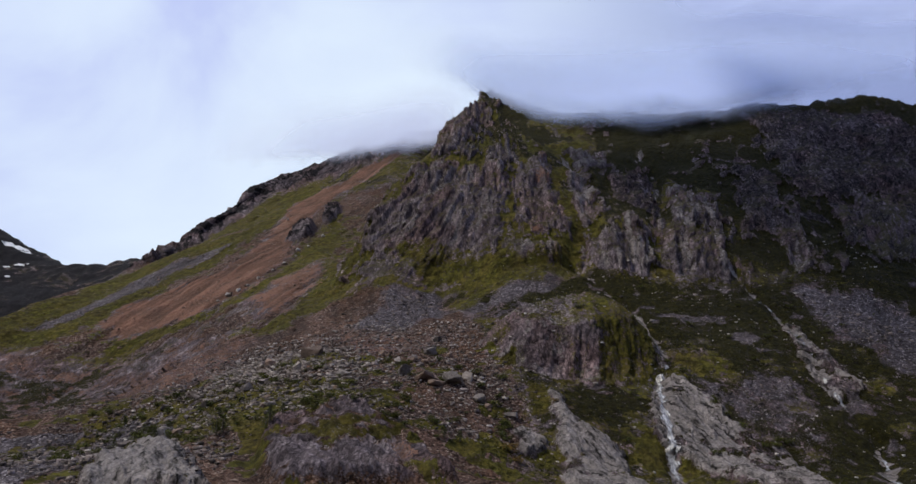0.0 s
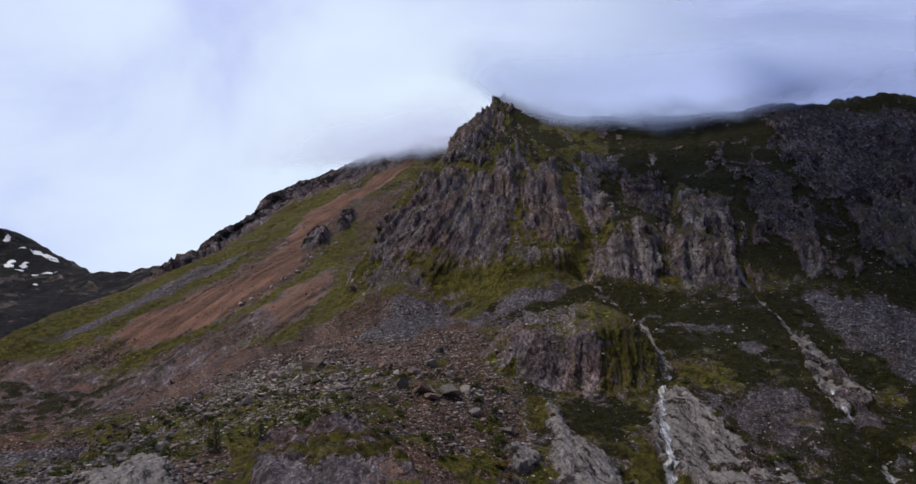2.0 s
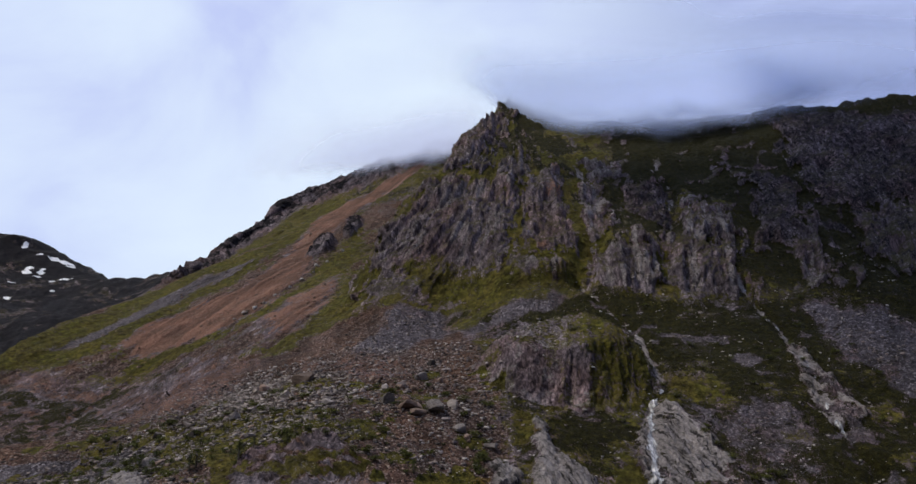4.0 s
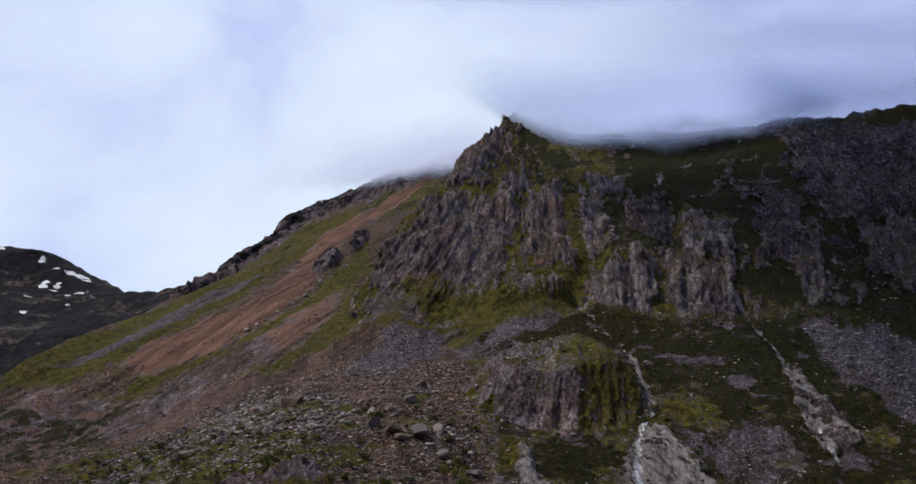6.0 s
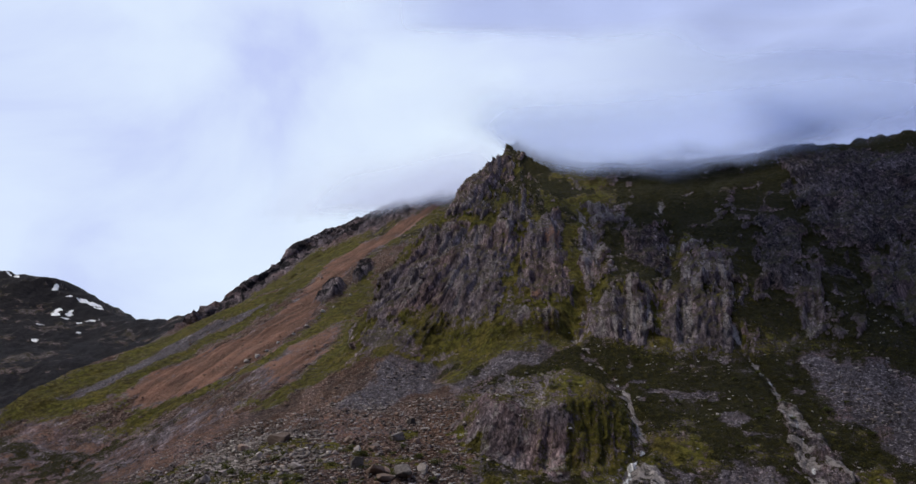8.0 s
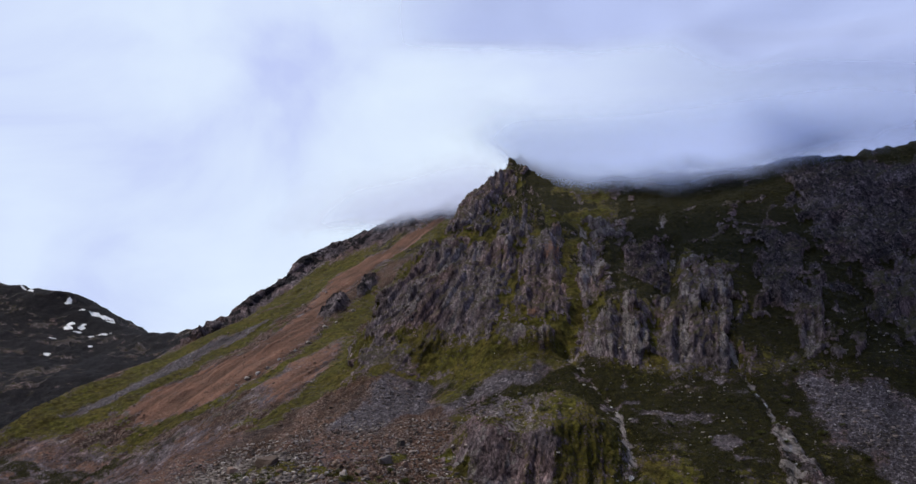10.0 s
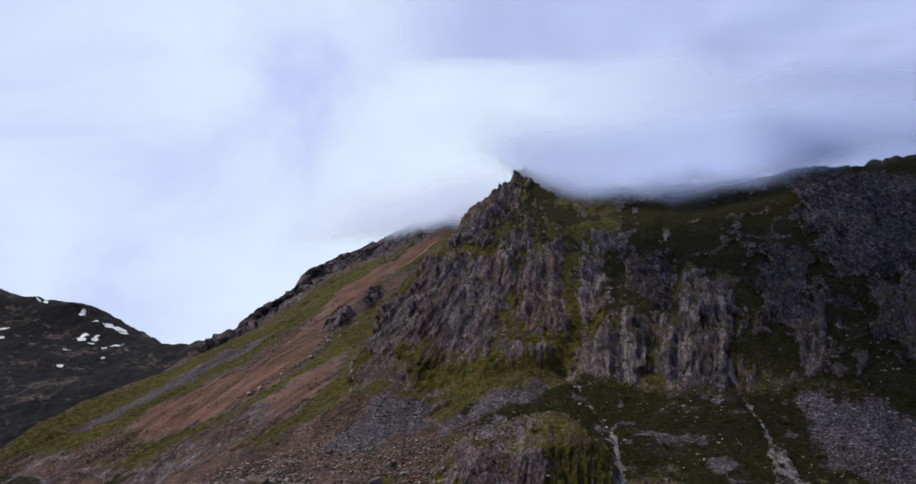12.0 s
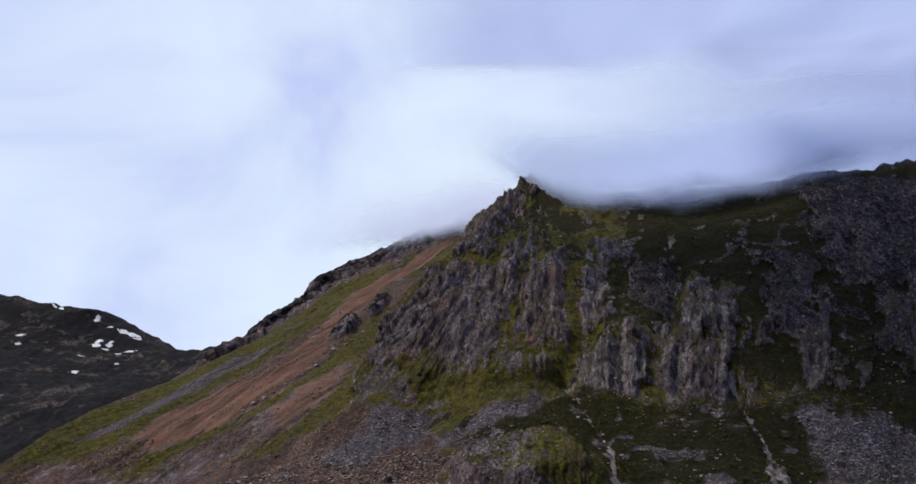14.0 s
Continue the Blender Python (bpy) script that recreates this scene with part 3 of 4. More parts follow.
lay("heath_shade", (sort == 2) * ease(400, 360, gy + 30 * wob) * ease(-120, -170, gx) * ease(0.46, 0.64, patchy + 0.4 * wob2) * 0.4)
patch("red", [RED_EARTH], 10, 30, 0.5)
lay("grey", (sort == 2) * ease(0.6, 0.7, patchy) * 0.2)
# rock on the steep parts, growth on the ledges
bare = ease(0.42, 0.62, craggy - 0.7 * (nrm[..., 2] - 0.62) + 1.5 * (patchy - 0.5) + 0.6 * wob2)
lay("grass", cliff)
# dark heath, laid thicker to the right and higher up to paint cloud shade
lay("heath_shade", cliff * ease(0.46, 0.6, broad + 0.0022 * (gx - 85) + 0.0012 * (gz - 150) + 0.6 * (patchy - 0.5) + 0.3 * wob2) * 0.85)
lay("heath_shade", cliff * ease(85, 120, gx + 30 * wob) * ease(0.64, 0.5, patchy + 0.3 * wob2) * 0.75)
lay("heath_shade", cliff * ease(75, 115, gx + 40 * wob) * ease(150, 185, gz + 30 * wob) * ease(0.62, 0.48, patchy) * 0.95)
lay(None, np.maximum(cliff * bare, crag * 0.95))
lay("slate_shade", crag * ease(0.4, 0.54, patchy) * 0.7)
lay("pale", bare * tones["pale"] * ease(0.50, 0.60, strips) * 0.6)
lay("pale", bare * tones["wall"] * ease(0.56, 0.64, strips) * 0.5)
lay("red", bare * tones["rust"] * ease(0.5, 0.62, broad + 0.5 * (strips - 0.5)) * 0.5)
# darker rock tint on the right, carrying part of the cloud's shade
lay("slate_shade", cliff * bare * np.maximum(0.46 * tones["dark"], ease(130, 210, gx + 60 * wob) * ease(0.42, 0.56, patchy) * 0.5) * (1 - 0.7 * tones["pale"]))
lay("pale", cliff * ease(1.6, 0.3, runnel + 16 * (patchy - 0.46) + 6 * wob2) * ease(110, 140, gz) * ease(215, 190, gz) * 0.6)
lay(None, flank * (1 - cliff) * 0.85 * ease(0.62, 0.5, patchy))
# the shade on this flank is put into its dark tint
lay("slate_shade", flank * (1 - cliff) * ease(0.6, 0.46, patchy) * 0.6)
lay("grass", dome * ease(1.05, 0.8, np.sqrt(((gx - 42) / 31) ** 2 + ((gy - 263) / 20) ** 2)))
lay(None, dome * ease(0.86, 0.74, nrm[..., 2] + 0.3 * (patchy - 0.5)) * ease(66, 50, gx + 20 * wob))
# right: growth plus painted shade; left: paled for the light it catches
lay("grass", dome * ease(38, 52, gx + 14 * wob + 60 * (patchy - 0.5)) * 0.75)
lay("heath_shade", dome * ease(38, 66, gx + 20 * wob) * ease(0.44, 0.54, strips) * 0.6)
lay("pale", dome * ease(60, 34, gx + 20 * wob) * ease(0.4, 0.54, patchy) * 0.5)
lay("grass", dome * ease(0.5, 0.6, fringe) * 0.4)
patch("grass", [GRASS_LEDGE], 6, 26, 0.7)
patch("grass", [GRASS_NEAR], 3, 18, 0.9)
lay("grass", (sort <= 1) * (gy < 250) * (gx < 20) * ease(0.56, 0.62, patchy) * 0.85)
lay("grey", (gy < 225) * ease(0.6, 0.5, patchy + 0.1 * (broad - 0.5)) * ease(-70, -100, gx + 15 * wob) * 0.9)
lay("heath_shade", (sort != 3) * ease(-150, -185, gx + 15 * wob) * ease(390, 360, gy + 30 * wob) * ease(0.36, 0.56, patchy) * 0.52)
lay(None, knoll * ease(0.57, 0.5, patchy))
strata = layers((gx + 0.5 * gy) / 2.6, (gy - 0.5 * gx) / 26, gz / 9, 3, 0.6)
lay("red", knoll * ease(0.5, 0.58, broad + 0.5 * (strata - 0.5)) * 0.55)
lay("pale", knoll * ease(0.6, 0.68, strata) * 0.2)
lay("pale", slabs * ease(0.7, 0.6, patchy + 0.2 * wob2 + 0.08 * ease(75, 95, gx) * ease(215, 200, gy)))
lay("pale", ease(1.6, 0.6, bed + 8 * (patchy - 0.47) + 0.3 * ease(240, 270, gy) + 2 * wob2) * 0.8)

for key in cover:
    cover[key] = np.clip(cover[key] + 0.5 * wob2 * (cover[key] > 0.02), 0, 1)
fields = dict(cover, streak=streak, mossy=np.clip(cliff, 0, 1))

# ---------------------------------------------------------------- materials


def fresh(name):
    m = bpy.data.materials.new(name)
    m.use_nodes = True
    t = m.node_tree
    return m, t, t.nodes["Principled BSDF"]


def place(t):
    return t.nodes.new("ShaderNodeNewGeometry").outputs["Position"]


def stones(t, where, scale):
    n = node(t, "ShaderNodeTexVoronoi", Scale=scale)
    t.links.new(where, n.inputs["Vector"])
    return n.outputs["Color"], n.outputs["Distance"]


def grade(t, colour):
    n = t.nodes.new("ShaderNodeSeparateColor")
    t.links.new(colour, n.inputs[0])
    return n.outputs[0]


def rock_colour(t, p):
    grain = fuzz(t, p, 0.75, 6, 0.68, (1.2, 1.2, 0.32), 0.4)
    sweep = fuzz(t, p, 0.16, 5, 0.6, (1, 0.7, 0.45), 0.3)
    tone = calc(t, "ADD", calc(t, "MULTIPLY", grain, 0.55), calc(t, "MULTIPLY", sweep, 0.45))
    c = ramp(t, tone, [(0.36, (0.044, 0.036, 0.042)), (0.46, (0.1, 0.082, 0.094)), (0.53, (0.17, 0.141, 0.16)), (0.62, (0.37, 0.325, 0.35))])
    rust = ramp(t, fuzz(t, p, 0.035, 3, 0.5), [(0.45, 0.0), (0.62, 0.4)])
    return mix(t, rust, c, mix(t, 1.0, c, (1.25, 0.86, 0.74), "MULTIPLY"))


def land_material():
    m, t, b = fresh("land")
    p = place(t)
    ragged = fuzz(t, p, 0.55, 5, 0.7)
    fine_grain = fuzz(t, p, 2.2, 4, 0.7)
    edge = calc(t, "ADD", calc(t, "MULTIPLY", calc(t, "SUBTRACT", ragged, 0.5), 1.5), calc(t, "MULTIPLY", calc(t, "SUBTRACT", fine_grain, 0.5), 1.5))
    cell, gap = stones(t, p, 1.25)
    cell2, gap2 = stones(t, p, 3.1)
    pick = calc(t, "ADD", calc(t, "MULTIPLY", grade(t, cell), 0.55), calc(t, "MULTIPLY", grade(t, cell2), 0.45))
    wash = fuzz(t, p, 0.05, 4, 0.55)
    sk = t.nodes.new("ShaderNodeAttribute")
    sk.attribute_name = "streak"
    lines = ramp(t, calc(t, "ADD", sk.outputs["Fac"], calc(t, "MULTIPLY", calc(t, "SUBTRACT", ragged, 0.5), 0.4)), [(0.3, 0.62), (0.5, 0.98), (0.7, 1.35)])
    seams = node(t, "ShaderNodeTexVoronoi", Scale=0.42)
    seams.feature = "DISTANCE_TO_EDGE"
    turned = t.nodes.new("ShaderNodeMapping")
    turned.inputs["Scale"].default_value, turned.inputs["Rotation"].default_value = (2.3, 0.4, 0.5), (0.3, 0.35, 0.5)
    bent = t.nodes.new("ShaderNodeVectorMath")
    bent.operation = "MULTIPLY_ADD"
    wavy = node(t, "ShaderNodeTexNoise", Scale=0.6, Detail=3.0)
    t.links.new(p, wavy.inputs["Vector"])
    t.links.new(wavy.outputs["Color"], bent.inputs[0])
    bent.inputs[1].default_value = (2.2, 2.2, 2.2)
    t.links.new(p, bent.inputs[2])
    t.links.new(bent.outputs[0], turned.inputs["Vector"])
    t.links.new(turned.outputs[0], seams.inputs["Vector"])
    seam = ramp(t, seams.outputs["Distance"], [(0.0, 0.4), (0.1, 1.0)])
    plates = node(t, "ShaderNodeTexVoronoi", Scale=0.42)
    t.links.new(turned.outputs[0], plates.inputs["Vector"])
    plate = ramp(t, grade(t, plates.outputs["Color"]), [(0.0, 0.78), (1.0, 1.2)])
    cracks = node(t, "ShaderNodeTexVoronoi", Scale=0.3)
    cracks.feature = "DISTANCE_TO_EDGE"
    t.links.new(bent.outputs[0], cracks.inputs["Vector"])
    crack = ramp(t, cracks.outputs["Distance"], [(0.0, 0.55), (0.06, 1.0)])
    colour = mix(t, 1.0, mix(t, 1.0, rock_colour(t, p), mix(t, 1.0, seam, plate, "MULTIPLY"), "MULTIPLY"), crack, "MULTIPLY")
    up = t.nodes.new("ShaderNodeSeparateXYZ")
    t.links.new(t.nodes.new("ShaderNodeNewGeometry").outputs["Normal"], up.inputs[0])
    ledge = ramp(t, calc(t, "ADD", up.outputs[2], calc(t, "MULTIPLY", calc(t, "SUBTRACT", ragged, 0.5), 1.1)), [(0.52, 0.0), (0.82, 0.8)])
    growth = t.nodes.new("ShaderNodeAttribute")
    growth.attribute_name = "mossy"
    ledge = calc(t, "MULTIPLY", ledge, growth.outputs["Fac"])
    moss = ramp(t, fine_grain, [(0.3, (0.018, 0.017, 0.004)), (0.55, (0.052, 0.048, 0.009)), (0.75, (0.1, 0.09, 0.02))])
    colour = mix(t, ledge, colour, moss)
    fall = t.nodes.new("ShaderNodeMapping")
    fall.vector_type = "TEXTURE"
    fall.inputs["Rotation"].default_value, fall.inputs["Scale"].default_value = (0, 0, 0.5), (0.55, 4.0, 4.0)
    t.links.new(bent.outputs[0], fall.inputs["Vector"])
    slit = ramp(t, fuzz(t, fall.outputs[0], 0.5, 5, 0.62), [(0.37, 0.12), (0.45, 0.8), (0.6, 1.15)])
    tints = {
        "debris": mix(t, ramp(t, wash, [(0.4, 0.0), (0.6, 1.0)]),
                      ramp(t, pick, [(0.2, (0.018, 0.013, 0.010)), (0.5, (0.073, 0.045, 0.039)), (0.75, (0.132, 0.09, 0.081)), (0.9, (0.3, 0.26, 0.23))]),
                      ramp(t, pick, [(0.2, (0.02, 0.013, 0.009)), (0.5, (0.084, 0.044, 0.03)), (0.8, (0.14, 0.09, 0.068)), (0.94, (0.27, 0.215, 0.18))])),
        "grey": ramp(t, pick, [(0.15, (0.026, 0.022, 0.024)), (0.5, (0.07, 0.061, 0.071)), (0.78, (0.135, 0.121, 0.138)), (0.92, (0.33, 0.305, 0.32))]),
        "red": mix(t, ramp(t, wash, [(0.42, 0.0), (0.6, 0.6)]),
                   ramp(t, fuzz(t, p, 1.1, 6, 0.75), [(0.3, (0.08, 0.038, 0.026)), (0.5, (0.165, 0.088, 0.063)), (0.7, (0.255, 0.158, 0.122))]),
                   ramp(t, pick, [(0.1, (0.04, 0.023, 0.017)), (0.6, (0.105, 0.06, 0.044)), (0.95, (0.24, 0.17, 0.135))])),
        "grass": mix(t, ramp(t, fuzz(t, p, 0.09, 4, 0.6), [(0.38, 0.0), (0.62, 1.0)]),
                     ramp(t, ragged, [(0.3, (0.017, 0.016, 0.003)), (0.5, (0.06, 0.057, 0.009)), (0.72, (0.128, 0.12, 0.02))]),
                     ramp(t, ragged, [(0.3, (0.021, 0.015, 0.004)), (0.5, (0.068, 0.056, 0.012)), (0.72, (0.135, 0.112, 0.025))])),
        # dark bluish rock, kept near black so that it also holds cloud shade
        "slate_shade": ramp(t, fuzz(t, p, 0.5, 6, 0.7, (1, 1, 0.4)), [(0.33, (0.0055, 0.0051, 0.0064)), (0.52, (0.0112, 0.0104, 0.0134)), (0.7, (0.028, 0.026, 0.033))]),
        # dark heath plants; the same tint paints shade on the right of the wall
        "heath_shade": ramp(t, ragged, [(0.3, (0.0058, 0.0052, 0.0014)), (0.5, (0.0158, 0.0146, 0.0028)), (0.75, (0.042, 0.038, 0.0075))]),
        "pale": mix(t, 1.0, mix(t, 1.0, slit,
                    ramp(t, fine_grain, [(0.3, (0.16, 0.145, 0.143)), (0.7, (0.31, 0.283, 0.28))]), "MULTIPLY"), mix(t, 1.0, plate, crack, "MULTIPLY"), "MULTIPLY"),
    }
    tufty = ramp(t, fuzz(t, p, 0.22, 5, 0.7), [(0.36, 0.45), (0.5, 1.0), (0.64, 1.4)])
    tints["grass"] = mix(t, 1.0, tints["grass"], tufty, "MULTIPLY")
    for key in ("debris", "grey", "red"):
        tints[key] = mix(t, 1.0, tints[key], lines, "MULTIPLY")
    loose = 0.0
    for key in ("debris", "slate_shade", "heath_shade", "grass", "grey", "red", "pale"):
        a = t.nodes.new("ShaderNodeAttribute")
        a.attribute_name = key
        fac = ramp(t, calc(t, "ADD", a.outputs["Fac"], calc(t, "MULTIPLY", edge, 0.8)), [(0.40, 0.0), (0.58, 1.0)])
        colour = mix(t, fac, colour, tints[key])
        if key in ("debris", "grey"):
            loose = calc(t, "MAXIMUM", loose, fac)
    blotch = ramp(t, fuzz(t, p, 0.028, 5, 0.6), [(0.3, 0.8), (0.5, 1.0), (0.7, 1.22)])
    t.links.new(mix(t, 1.0, colour, blotch, "MULTIPLY"), b.inputs["Base Color"])
    b.inputs["Roughness"].default_value = 0.95
    b.inputs["Specular IOR Level"].default_value = 0.12
    relief = calc(t, "ADD", calc(t, "MULTIPLY", ragged, 1.0), calc(t, "MULTIPLY", fine_grain, 0.8))
    relief = calc(t, "SUBTRACT", relief, calc(t, "MULTIPLY", loose, calc(t, "ADD", calc(t, "MULTIPLY", gap, 0.9), calc(t, "MULTIPLY", gap2, 0.35))))
    relief = calc(t, "ADD", relief, calc(t, "MULTIPLY", fuzz(t, p, 0.45, 4, 0.6, (1, 1, 0.25), 0.5), 3.0))
    bump = node(t, "ShaderNodeBump", Strength=0.9, Distance=0.8)
    t.links.new(relief, bump.inputs["Height"])
    t.links.new(bump.outputs["Normal"], b.inputs["Normal"])
    return m


LAND = land_material()


def plain_rock(name, dark, light, rough=0.9):
    m, t, b = fresh(name)
    p = place(t)
    info = t.nodes.new("ShaderNodeObjectInfo").outputs["Random"]
    isle = t.nodes.new("ShaderNodeNewGeometry").outputs["Random Per Island"]
    tone = calc(t, "ADD", calc(t, "MULTIPLY", fuzz(t, p, 1.3, 6, 0.7), 0.45), calc(t, "MULTIPLY", calc(t, "FRACT", calc(t, "ADD", info, isle)), 0.55))
    t.links.new(ramp(t, tone, [(0.25, dark), (0.75, light)]), b.inputs["Base Color"])
    b.inputs["Roughness"].default_value = rough
    bump = node(t, "ShaderNodeBump", Strength=0.7, Distance=0.4)
    t.links.new(fuzz(t, p, 2.5, 6, 0.7), bump.inputs["Height"])
    t.links.new(bump.outputs["Normal"], b.inputs["Normal"])
    return m


GREY_STONE = plain_rock("grey_stone", (0.02, 0.015, 0.0135), (0.285, 0.238, 0.226))
PALE_STONE = plain_rock("pale_stone", (0.22, 0.2, 0.19), (0.56, 0.52, 0.5))
LIGHT_STONE = plain_rock("light_stone", (0.055, 0.045, 0.041), (0.38, 0.335, 0.315))
BROWN_STONE = plain_rock("brown_stone", (0.06, 0.04, 0.03), (0.24, 0.165, 0.13))

SNOW, t, b = fresh("old_snow")
t.links.new(ramp(t, fuzz(t, place(t), 0.3, 4), [(0.3, (0.55, 0.58, 0.63)), (0.7, (0.8, 0.82, 0.85))]), b.inputs["Base Color"])
b.inputs["Roughness"].default_value = 0.7

WATER, t, b = fresh("white_water")
t.links.new(ramp(t, fuzz(t, place(t), 0.9, 5, 0.7, (1.5, 0.4, 0.4)), [(0.42, (0.1, 0.1, 0.11)), (0.6, (0.4, 0.41, 0.43)), (0.75, (0.7, 0.71, 0.73))]), b.inputs["Base Color"])
b.inputs["Roughness"].default_value = 0.25
bump = node(t, "ShaderNodeBump", Strength=0.6, Distance=0.3)
t.links.new(fuzz(t, place(t), 2.0, 4), bump.inputs["Height"])
t.links.new(bump.outputs["Normal"], b.inputs["Normal"])


# ---------------------------------------------------------------- the large structure
def inside(outline, ragged_edge=6.0):
    return (depth_in(outline, gx, gy) + ragged_edge * wob > 0)[:-1, :-1]


region = sort[:-1, :-1] * 10
region[((gy > foot - 6) & (sort == 1))[:-1, :-1]] = 11
region[(dome > 0.5)[:-1, :-1]] = 12
region[(sort[:-1, :-1] == 2) & inside(RED_STREAK, 10)] = 21
region[(sort[:-1, :-1] == 2) & (crag > 0.5)[:-1, :-1]] = 22
low = (region == 10) | (region == 0)
region[low & inside(GREY_FAN, 18)] = 13
region[low & inside(GREY_HOLLOW, 18)] = 14
region[low & inside(KNOLL_NEAR, 8)] = 15
for k, outline in enumerate((SLAB_FALL, SLAB_MID, SLAB_SMALL, SLAB_GULLY, SLAB_NEAR)):
    region[low & inside(outline)] = 31 + k
groups = [
    ("ground", (region == 0) | (region == 10), "debris slope of brown and grey stones with grass", "ground"),
    ("mountain", region == 11, "steep dark rock wall with grassy ledges under cloud", "mountain"),
    ("rock_dome", region == 12, "rounded grey rock dome with a mossy top", "rock"),
    ("mountain_ridge", region == 20, "mountain slope with grey scree and green strips", "mountain"),
    ("red_scree", region == 21, "long streak of red scree running down the slope", "scree"),
    ("ridge_crag", region == 22, "dark jagged crag along the ridge crest", "rock"),
    ("far_mountain", region == 30, "dark distant mountain side above a saddle", "mountain"),
    ("grey_scree", region == 13, "fan of fine grey scree below the cliff", "scree"),
    ("grey_scree", region == 14, "hollow filled with bluish grey scree", "scree"),
    ("rock_knoll", region == 15, "low knoll of streaked brown rock with grass", "rock"),
    ("rock_slab", region == 31, "broad pale cracked slab beside the white stream", "rock"),
    ("rock_slab", region == 32, "pale cracked slab on the grassy slope", "rock"),
    ("rock_slab", region == 33, "small pale slab beside the debris slope", "rock"),
    ("rock_slab", region == 34, "pale slabs in the stony stream gully", "rock"),
    ("rock_slab", region == 35, "bare pale slab with long cracks among larches", "rock"),
]
for name, chosen, label, category in groups:
    if not chosen.any():
        continue
    flat_cut = name == "rock_slab"
    ob = new(name, sheet_mesh(name, pts, chosen, fields, not flat_cut))
    ob.data.materials.append(LAND)
    tagged(ob, label, category, kind="structure")


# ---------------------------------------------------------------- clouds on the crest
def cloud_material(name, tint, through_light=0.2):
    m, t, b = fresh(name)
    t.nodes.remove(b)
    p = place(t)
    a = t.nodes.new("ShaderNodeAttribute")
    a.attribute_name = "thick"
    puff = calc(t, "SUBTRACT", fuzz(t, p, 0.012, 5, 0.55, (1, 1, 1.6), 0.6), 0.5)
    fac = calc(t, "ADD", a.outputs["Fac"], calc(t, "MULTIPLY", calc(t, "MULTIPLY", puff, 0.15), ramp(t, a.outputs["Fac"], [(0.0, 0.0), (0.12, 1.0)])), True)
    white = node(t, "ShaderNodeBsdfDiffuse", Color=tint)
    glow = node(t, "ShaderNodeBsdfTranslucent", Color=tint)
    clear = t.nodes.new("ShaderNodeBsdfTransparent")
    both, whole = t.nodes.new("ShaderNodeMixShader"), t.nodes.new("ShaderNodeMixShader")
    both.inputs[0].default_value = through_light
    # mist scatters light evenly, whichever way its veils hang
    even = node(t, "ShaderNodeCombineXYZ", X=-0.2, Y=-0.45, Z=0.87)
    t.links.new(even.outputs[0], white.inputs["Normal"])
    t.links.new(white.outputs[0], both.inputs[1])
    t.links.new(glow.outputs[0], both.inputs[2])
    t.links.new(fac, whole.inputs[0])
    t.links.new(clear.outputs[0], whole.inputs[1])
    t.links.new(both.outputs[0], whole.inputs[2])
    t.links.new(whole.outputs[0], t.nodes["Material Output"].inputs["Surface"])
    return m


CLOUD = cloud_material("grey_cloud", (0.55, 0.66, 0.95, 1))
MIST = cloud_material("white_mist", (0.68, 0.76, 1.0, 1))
DECK = cloud_material("shade_cloud", (0.47, 0.565, 0.86, 1), 0.75)


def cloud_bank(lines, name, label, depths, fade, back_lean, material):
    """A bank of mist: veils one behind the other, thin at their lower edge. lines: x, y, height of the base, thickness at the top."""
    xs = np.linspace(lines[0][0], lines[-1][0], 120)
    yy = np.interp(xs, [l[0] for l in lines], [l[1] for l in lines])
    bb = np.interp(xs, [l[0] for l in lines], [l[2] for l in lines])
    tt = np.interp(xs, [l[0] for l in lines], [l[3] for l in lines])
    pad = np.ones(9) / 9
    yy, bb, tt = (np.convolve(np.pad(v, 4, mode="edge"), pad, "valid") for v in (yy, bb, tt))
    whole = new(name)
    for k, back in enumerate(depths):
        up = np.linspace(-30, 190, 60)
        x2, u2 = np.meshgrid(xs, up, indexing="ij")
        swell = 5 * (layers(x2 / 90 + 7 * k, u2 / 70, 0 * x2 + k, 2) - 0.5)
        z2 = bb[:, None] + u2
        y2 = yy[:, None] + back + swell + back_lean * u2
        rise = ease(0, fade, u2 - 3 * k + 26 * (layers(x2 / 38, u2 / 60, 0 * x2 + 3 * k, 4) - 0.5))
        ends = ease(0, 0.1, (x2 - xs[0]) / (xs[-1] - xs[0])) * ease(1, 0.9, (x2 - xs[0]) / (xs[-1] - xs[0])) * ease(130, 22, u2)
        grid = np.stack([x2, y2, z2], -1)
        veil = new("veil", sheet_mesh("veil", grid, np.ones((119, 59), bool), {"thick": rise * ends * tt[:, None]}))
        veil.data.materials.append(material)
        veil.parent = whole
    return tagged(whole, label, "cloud")


